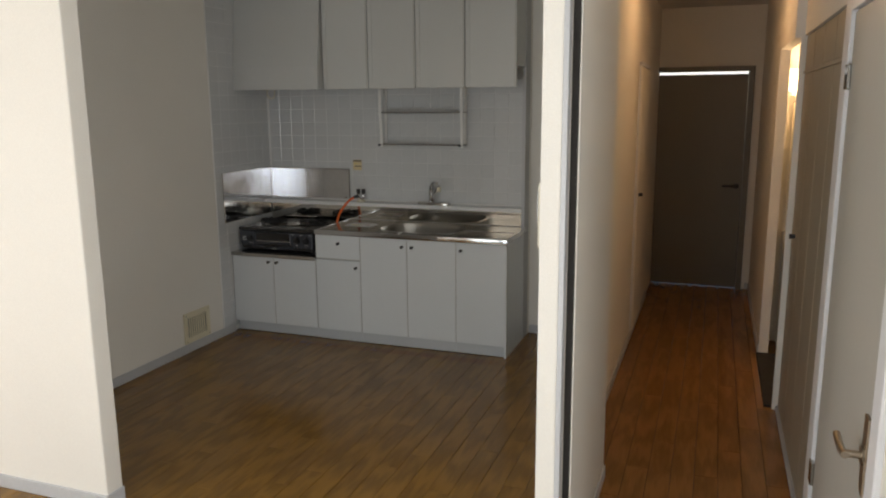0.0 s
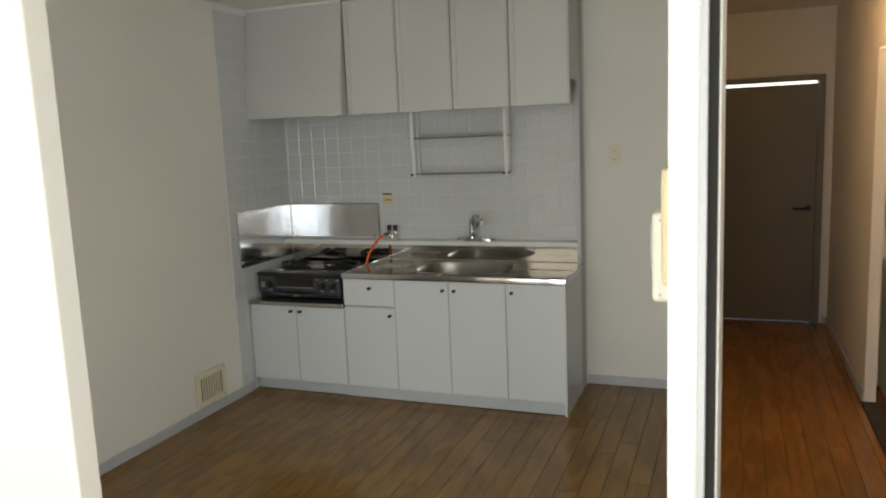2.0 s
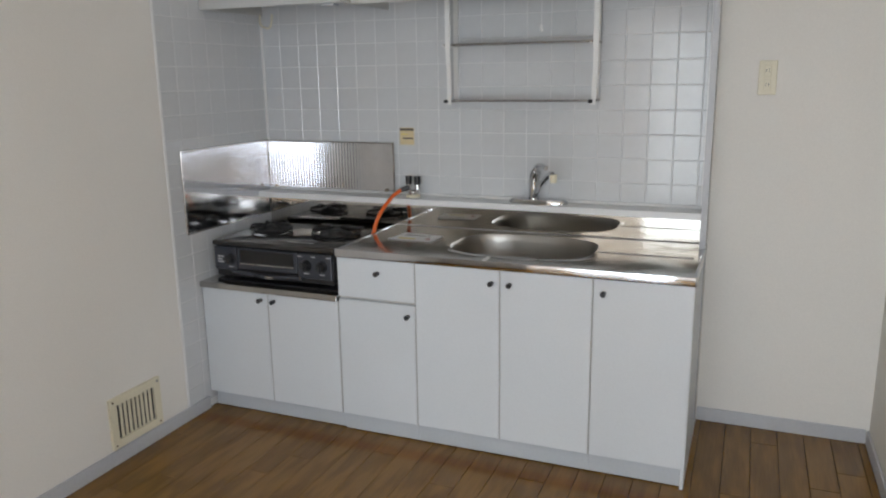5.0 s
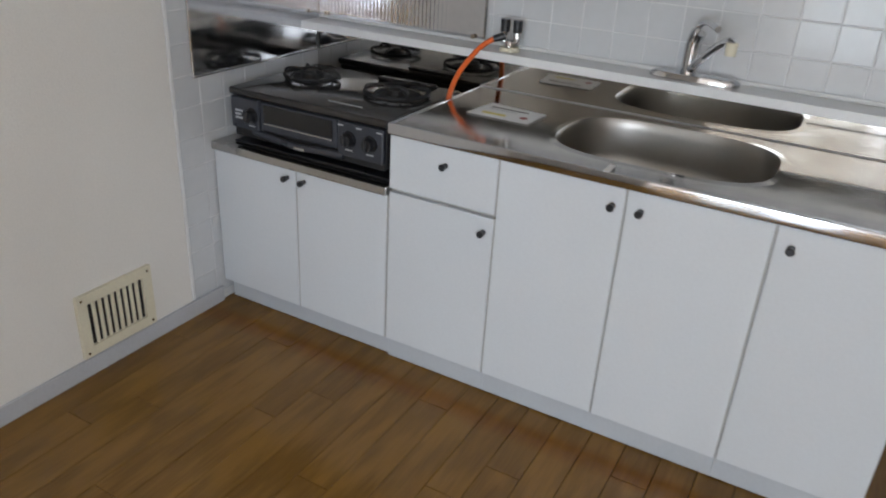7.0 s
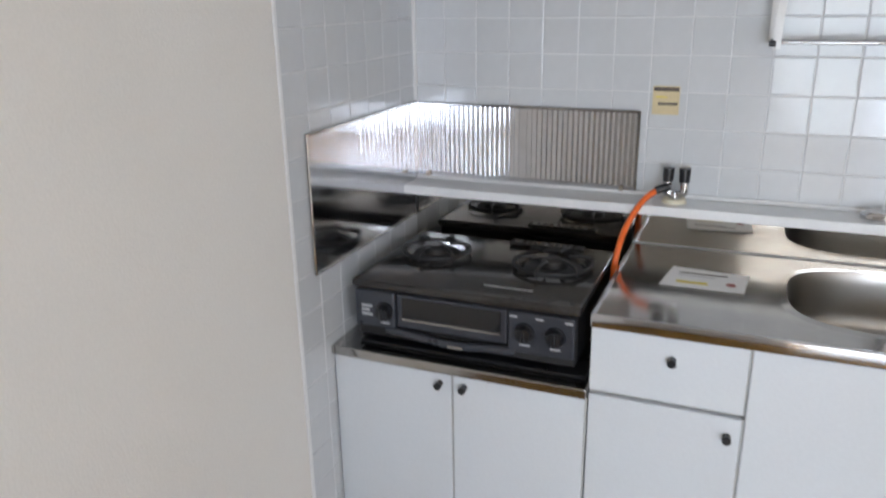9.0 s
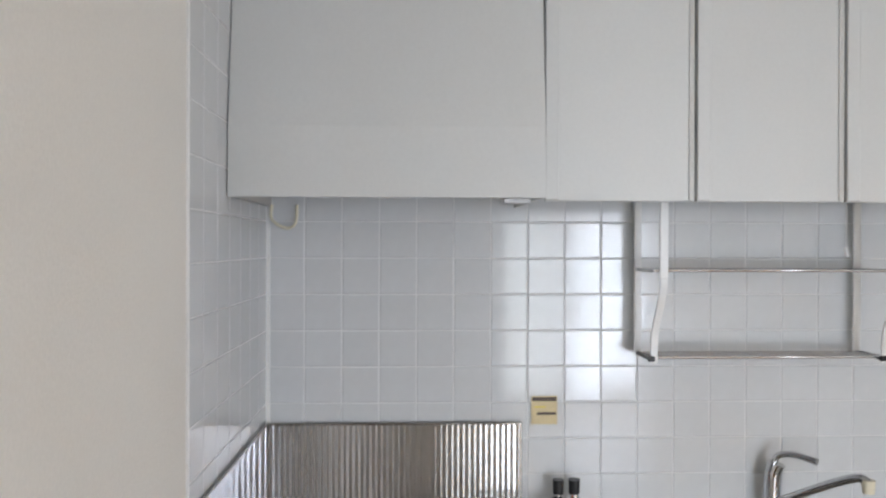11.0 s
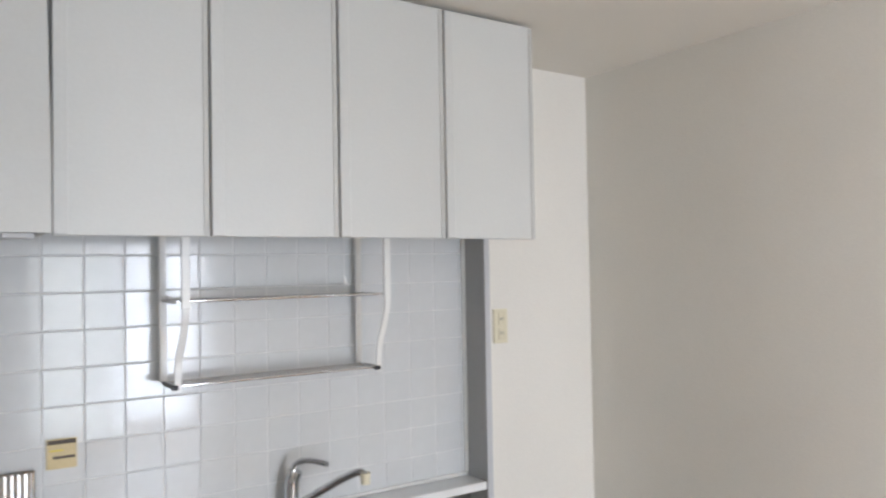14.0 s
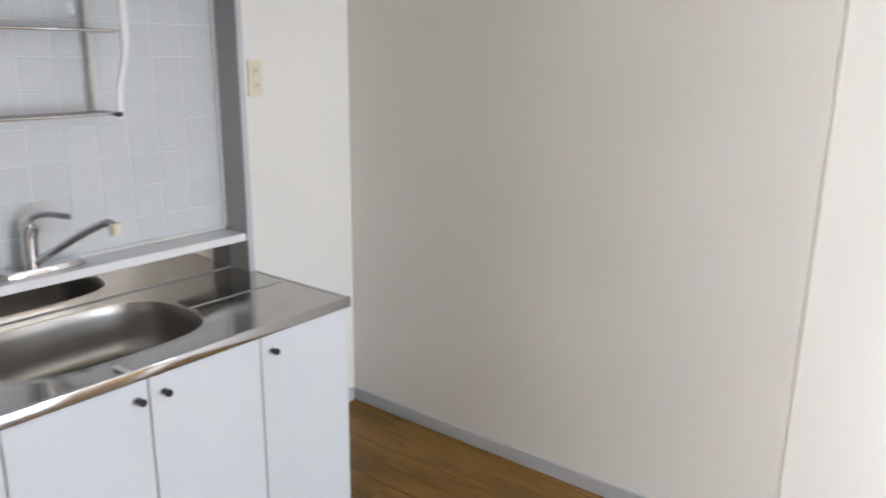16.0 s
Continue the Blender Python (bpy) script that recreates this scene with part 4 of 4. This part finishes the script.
def scraps():
    t = part("tape", bx(1.335, 1.352, -0.6025, -0.540, 0.8035, 0.8045), M_CARD)
    tagged(t, "short strip of clear tape on the worktop edge", "tape")


scraps()


# ---------------------------------------------------------------- wall cabinets, hood, rack
def upper_cabinet(k, x0, x1):
    c = thing("wall_cabinet", ((x0 + x1) / 2, -0.2, 1.77), "pale grey wall cabinet hung under the ceiling", "cabinet", "kitchen wall cabinets")
    last = k == 3
    bm = bx(x0 + 0.001, x1 - (0.003 if last else 0.001), -0.355, -0.130, 1.905, 2.462)
    box(bm, x0 + 0.001, x1 - (0.022 if last else 0.001), -0.130, -0.002, 1.905, 2.462)
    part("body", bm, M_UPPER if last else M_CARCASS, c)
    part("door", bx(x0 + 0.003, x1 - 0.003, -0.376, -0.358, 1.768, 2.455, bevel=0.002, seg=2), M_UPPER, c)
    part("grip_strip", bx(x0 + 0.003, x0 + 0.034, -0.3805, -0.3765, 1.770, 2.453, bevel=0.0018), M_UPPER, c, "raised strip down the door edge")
    part("edge", bx(x1 - 0.016, x1 - 0.004, -0.379, -0.3765, 1.770, 2.453), M_CARCASS, c)


for k in range(4):
    upper_cabinet(k, 0.70 + 0.35 * k, 1.05 + 0.35 * k)


def hood():
    h = thing("range_hood", (0.35, -0.2, 1.77), "pale grey range hood with a sloping front", "range hood")
    bm = bmesh.new()
    prof = [(-0.375, 2.455), (-0.445, 1.925), (-0.450, 1.770), (-0.435, 1.770), (-0.36, 2.455)]
    a = [bm.verts.new((0.004, y, z)) for y, z in prof]
    b = [bm.verts.new((0.692, y, z)) for y, z in prof]
    for i in range(5):
        j = (i + 1) % 5
        bm.faces.new((a[i], a[j], b[j], b[i]))
    bm.faces.new(a)
    bm.faces.new(b[::-1])
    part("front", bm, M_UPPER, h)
    for x in (0.005, 0.681):
        bm = bmesh.new()
        prof2 = [(-0.436, 1.772), (-0.002, 1.772), (-0.002, 2.455), (-0.3605, 2.455)]
        p = [bm.verts.new((x, y, z)) for y, z in prof2]
        q = [bm.verts.new((x + 0.010, y, z)) for y, z in prof2]
        for i in range(4):
            bm.faces.new((p[i], p[(i + 1) % 4], q[(i + 1) % 4], q[i]))
        bm.faces.new(p)
        bm.faces.new(q[::-1])
        part("side", bm, M_CARCASS, h)
    part("bead", bx(0.004, 0.692, -0.378, -0.3605, 2.4555, 2.4695), M_WHITE, h, "white sealing bead")
    part("fan_box", bx(0.12, 0.58, -0.34, -0.01, 1.90, 2.44, bevel=0.004), M_CARCASS, h)
    part("switch", bx(0.60, 0.66, -0.445, -0.40, 1.758, 1.7695, bevel=0.002), M_TRIM, h, "grey switch tab")


hood()


def cord():
    bm = bmesh.new()
    tube(bm, [(0.020, -0.03, 1.775), (0.022, -0.035, 1.735), (0.06, -0.04, 1.712), (0.085, -0.04, 1.725), (0.088, -0.03, 1.775)], 0.004, seg=8)
    c = part("cord", bm, M_IVORY, smooth=True)
    tagged(c, "loop of ivory cord hanging under the hood", "cord")


cord()


def dish_rack():
    r = thing("dish_rack", (1.33, -0.1, 1.38), "white steel dish rack with two wire shelves", "dish rack")
    for x in (1.020, 1.636):
        bm = bmesh.new()
        tube(bm, [(x, -0.028, 1.905), (x, -0.028, 1.63), (x, -0.028, 1.375)], 0, flat=(0.010, 0.003))
        part("rear_post", bm, M_WHITE, r)
        part("front_post", bx(x + 0.011, x + 0.033, -0.184, -0.176, 1.583, 1.905, bevel=0.0015), M_WHITE, r)
        bm = bmesh.new()
        tube(bm, [(x + 0.022, -0.180, 1.595), (x + 0.022, -0.178, 1.56), (x + 0.018, -0.160, 1.50), (x + 0.012, -0.142, 1.44), (x + 0.01, -0.138, 1.360)], 0, flat=(0.009, 0.003))
        part("curved_post", bm, M_WHITE, r)
        part("side_bar", bx(x - 0.004, x + 0.004, -0.176, -0.031, 1.598, 1.606), M_WHITE, r)
        part("side_bar", bx(x - 0.004, x + 0.004, -0.136, -0.031, 1.368, 1.378), M_BLACK, r)
        part("end_cap", cy((x - 0.008, -0.150, 1.373), (x + 0.008, -0.150, 1.373), 0.007), M_BLACK, r, smooth=True)
    for z, yf, n in ((1.604, -0.172, 9), (1.375, -0.134, 7)):
        for k in range(n):
            y = yf + (0.135 if n == 9 else 0.1) * k / (n - 1)
            part("rod", cy((1.020, y, z), (1.655, y, z), 0.0045 if k == 0 else 0.0027, seg=10), M_CHROME, r, smooth=True)


dish_rack()


def pull_cord():
    c = thing("pull_cord", (1.465, -0.27, 1.905), "thin cord with a small white plastic toggle under the wall cabinet", "pull cord")
    part("cord", cy((1.465, -0.27, 1.9045), (1.465, -0.27, 1.66), 0.0009, seg=6), M_WHITE, c)
    part("toggle", cy((1.463, -0.27, 1.664), (1.467, -0.272, 1.640), 0.004, 0.007, seg=14), M_WHITE, c, "white plastic toggle", smooth=True)


pull_cord()


def outlet():
    c = thing("switch_plate", (2.28, 0.05, 1.39), "ivory wall outlet plate", "outlet")
    part("plate", bx(2.248, 2.314, 0.041, 0.0495, 1.39, 1.52, bevel=0.003, seg=2), M_IVORY, c)
    for z in (1.428, 1.482):
        part("insert", bx(2.268, 2.294, 0.0385, 0.0408, z - 0.022, z + 0.022, bevel=0.002), M_IVORY, c)
        for x in (2.276, 2.286):
            part("slot", bx(x - 0.001, x + 0.001, 0.0375, 0.0384, z - 0.005, z + 0.006), M_BLACK, c)


outlet()


def air_vent():
    v = thing("air_vent", (0.005, -1.05, 0.08), "ivory plastic air vent grille low on the wall", "vent")
    y0, y1, z0, z1 = -1.178, -0.908, 0.066, 0.276
    part("backing", bx(0.0045, 0.0065, y0 + 0.01, y1 - 0.01, z0 + 0.01, z1 - 0.01), M_GAP, v, "dark opening")
    bm = bmesh.new()
    for a in ((y0, y0 + 0.034, z0, z1), (y1 - 0.034, y1, z0, z1), (y0 + 0.034, y1 - 0.034, z0, z0 + 0.034), (y0 + 0.034, y1 - 0.034, z1 - 0.034, z1)):
        box(bm, 0.0045, 0.017, a[0], a[1], a[2], a[3])
    part("frame", bm, M_IVORY, v)
    n = 9
    for k in range(n - 1):
        y = y0 + 0.034 + (y1 - y0 - 0.068) * (k + 1) / n
        part("slat", bx(0.0068, 0.016, y - 0.0055, y + 0.0055, z0 + 0.034, z1 - 0.034, bevel=0.002), M_IVORY, v)
    for y in (y0 + 0.015, y1 - 0.015):
        for z in (z0 + 0.015, z1 - 0.015):
            part("screw", cy((0.017, y, z), (0.0185, y, z), 0.004, seg=12), M_STEEL, v, smooth=True)


air_vent()

# ---------------------------------------------------------------- tiles
def tile_mesh(name, w, h):
    """A pillowed tile, facing -y, centred on the origin."""
    bm = bmesh.new()
    e = 0.0025
    a = [bm.verts.new((sx * w / 2, 0.004, sz * h / 2)) for sx, sz in ((-1, -1), (1, -1), (1, 1), (-1, 1))]
    b = [bm.verts.new((sx * w / 2, -0.0002, sz * h / 2)) for sx, sz in ((-1, -1), (1, -1), (1, 1), (-1, 1))]
    c = [bm.verts.new((sx * (w / 2 - e), -0.0014, sz * (h / 2 - e))) for sx, sz in ((-1, -1), (1, -1), (1, 1), (-1, 1))]
    for i in range(4):
        j = (i + 1) % 4
        bm.faces.new((a[i], a[j], b[j], b[i]))
        bm.faces.new((b[i], b[j], c[j], c[i]))
    bm.faces.new(c)
    bmesh.ops.recalc_face_normals(bm, faces=bm.faces[:])
    me = bpy.data.meshes.new(name)
    bm.to_mesh(me)
    bm.free()
    me.materials.append(M_TILE)
    return me


def tiles():
    rnd = random.Random(7)
    back = structure("tiled_wall_back", bx(0.0005, 2.079, 0.0005, 0.0075, 0.93, 1.99), M_GROUT, "pale blue-grey glazed square tiles on the back wall", "tiled wall")
    side = structure("tiled_wall_side", bx(-0.0075, -0.0005, -0.757, 0.0075, 0.0, CEIL), M_GROUT, "pale blue-grey glazed square tiles on the side wall", "tiled wall")
    P, Q, G = 0.1025, 0.0998, 0.0026
    me = tile_mesh("tile", P - G, Q - G)
    for i in range(20):
        for j in range(10):
            t = new("tile", me)
            t.parent = back
            t.matrix_basis = pose(0.002 + P * (i + 0.5), 0, 0.933 + Q * (j + 0.5), rnd.gauss(0, 0.22), 0, rnd.gauss(0, 0.22))
    half = tile_mesh("tile", 0.0215, Q - G)
    for j in range(10):
        t = new("tile", half)
        t.parent = back
        t.matrix_basis = pose(0.002 + P * 20 + 0.0115, 0, 0.933 + Q * (j + 0.5), rnd.gauss(0, 0.2), 0, rnd.gauss(0, 0.2))
    for i in range(7):
        for j in range(24):
            t = new("tile", me)
            t.parent = side
            t.matrix_basis = pose(0, -0.006 - P * (i + 0.5), 0.0345 + Q * (j + 0.5), rnd.gauss(0, 0.25), 0, 90 + rnd.gauss(0, 0.25))
    structure("trim_tile_edge", bx(-0.004, 0.0065, -0.7385, -0.7265, 0.0605, CEIL, bevel=0.002), M_WHITE, "white bead along the tile edge", "trim")
    structure("trim_tile_corner", bx(-0.0035, 0.011, -0.011, 0.0, 0.952, CEIL), M_WHITE, "white bead in the tiled corner", "trim")


tiles()


# ---------------------------------------------------------------- floorboards
def boards():
    rnd = random.Random(11)
    kitchen = structure("floor", bx(-0.1, 2.79, -2.95, 0.05, -0.0135, -0.0125), M_GAP, "varnished brown oak-pattern floorboards in the kitchen", "floor")
    W, LEN, G = 0.101, 0.909, 0.0016

    def piece(name, x0, x1, y0, y1, parent, material):
        w, l, e = (x1 - x0 - G) / 2, (y1 - y0 - G) / 2, 0.0012
        key = (round(w, 4), round(l, 4), material.name)
        if key not in meshes:
            bm = bmesh.new()
            lo = [bm.verts.new((a * w, b * l, -0.012)) for a, b in ((-1, -1), (1, -1), (1, 1), (-1, 1))]
            mi = [bm.verts.new((a * w, b * l, -e)) for a, b in ((-1, -1), (1, -1), (1, 1), (-1, 1))]
            hi = [bm.verts.new((a * (w - e), b * (l - e), 0)) for a, b in ((-1, -1), (1, -1), (1, 1), (-1, 1))]
            for i in range(4):
                j = (i + 1) % 4
                bm.faces.new((lo[i], lo[j], mi[j], mi[i]))
                bm.faces.new((mi[i], mi[j], hi[j], hi[i]))
            bm.faces.new(hi)
            bmesh.ops.recalc_face_normals(bm, faces=bm.faces[:])
            me = bpy.data.meshes.new(name)
            bm.to_mesh(me)
            bm.free()
            me.materials.append(material)
            meshes[key] = me
        o = new(name, meshes[key])
        o.parent = parent
        o.matrix_basis = Matrix.Translation(((x0 + x1) / 2, (y0 + y1) / 2, 0))

    meshes = {}
    i = 0
    x = 0.0
    while x < 2.78:
        y = 0.05
        off = (i * 0.303 + 0.15 * (i % 2)) % LEN
        first = True
        while y > -2.94:
            step = (LEN - off) if first and off else LEN
            first = False
            y2 = max(y - step, -2.945)
            if y - y2 > 0.01:
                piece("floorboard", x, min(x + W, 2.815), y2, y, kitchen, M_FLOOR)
            y = y2
        x += W
        i += 1

    def field(name, x0, x1, y0, y1, material, label):
        vs, fs = [], []
        x, i = x0, 0
        while x < x1 - 1e-4:
            y, off = y1, (i * 0.303) % LEN
            xe = min(x + W, x1)
            while y > y0 + 1e-4:
                ye = max(y - (LEN - off if off else LEN), y0)
                off = 0
                k = len(vs)
                e = 0.0012
                for z, d in ((-0.012, 0), (-e, 0), (0, e)):
                    for a, b in ((x + G / 2 + d, ye + G / 2 + d), (xe - G / 2 - d, ye + G / 2 + d), (xe - G / 2 - d, y - G / 2 - d), (x + G / 2 + d, y - G / 2 - d)):
                        vs.append((a, b, z))
                for s in (0, 4):
                    for q in range(4):
                        r = (q + 1) % 4
                        fs.append((k + s + q, k + s + r, k + s + 4 + r, k + s + 4 + q))
                fs.append((k + 8, k + 9, k + 10, k + 11))
                y = ye
            x, i = xe, i + 1
        me = bpy.data.meshes.new(name)
        me.from_pydata(vs, [], fs)
        me.materials.append(material)
        tagged(new(name, me), label, "floor", kind="structure")

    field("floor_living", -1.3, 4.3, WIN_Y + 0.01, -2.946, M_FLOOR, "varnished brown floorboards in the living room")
    hall = structure("floor_hall", bx(2.816, 3.8, -2.945, 2.0, -0.0135, -0.0125), M_GAP, "reddish brown varnished floorboards in the hall", "floor")
    for i in range(10):
        x, y, off = 2.8155 + W * i, 1.99, (i * 0.303 + 0.1) % LEN
        while y > -2.94:
            y2 = max(y - (LEN - off if off else LEN), -2.945)
            off = 0
            if y - y2 > 0.01:
                piece("floorboard", x, x + W, y2, y, hall, M_HALLFLOOR)
            y = y2
    field("floor_washroom", 3.8256, 4.9, -2.945, 0.4, M_HALLFLOOR, "reddish brown varnished floorboards in the washroom")


boards()
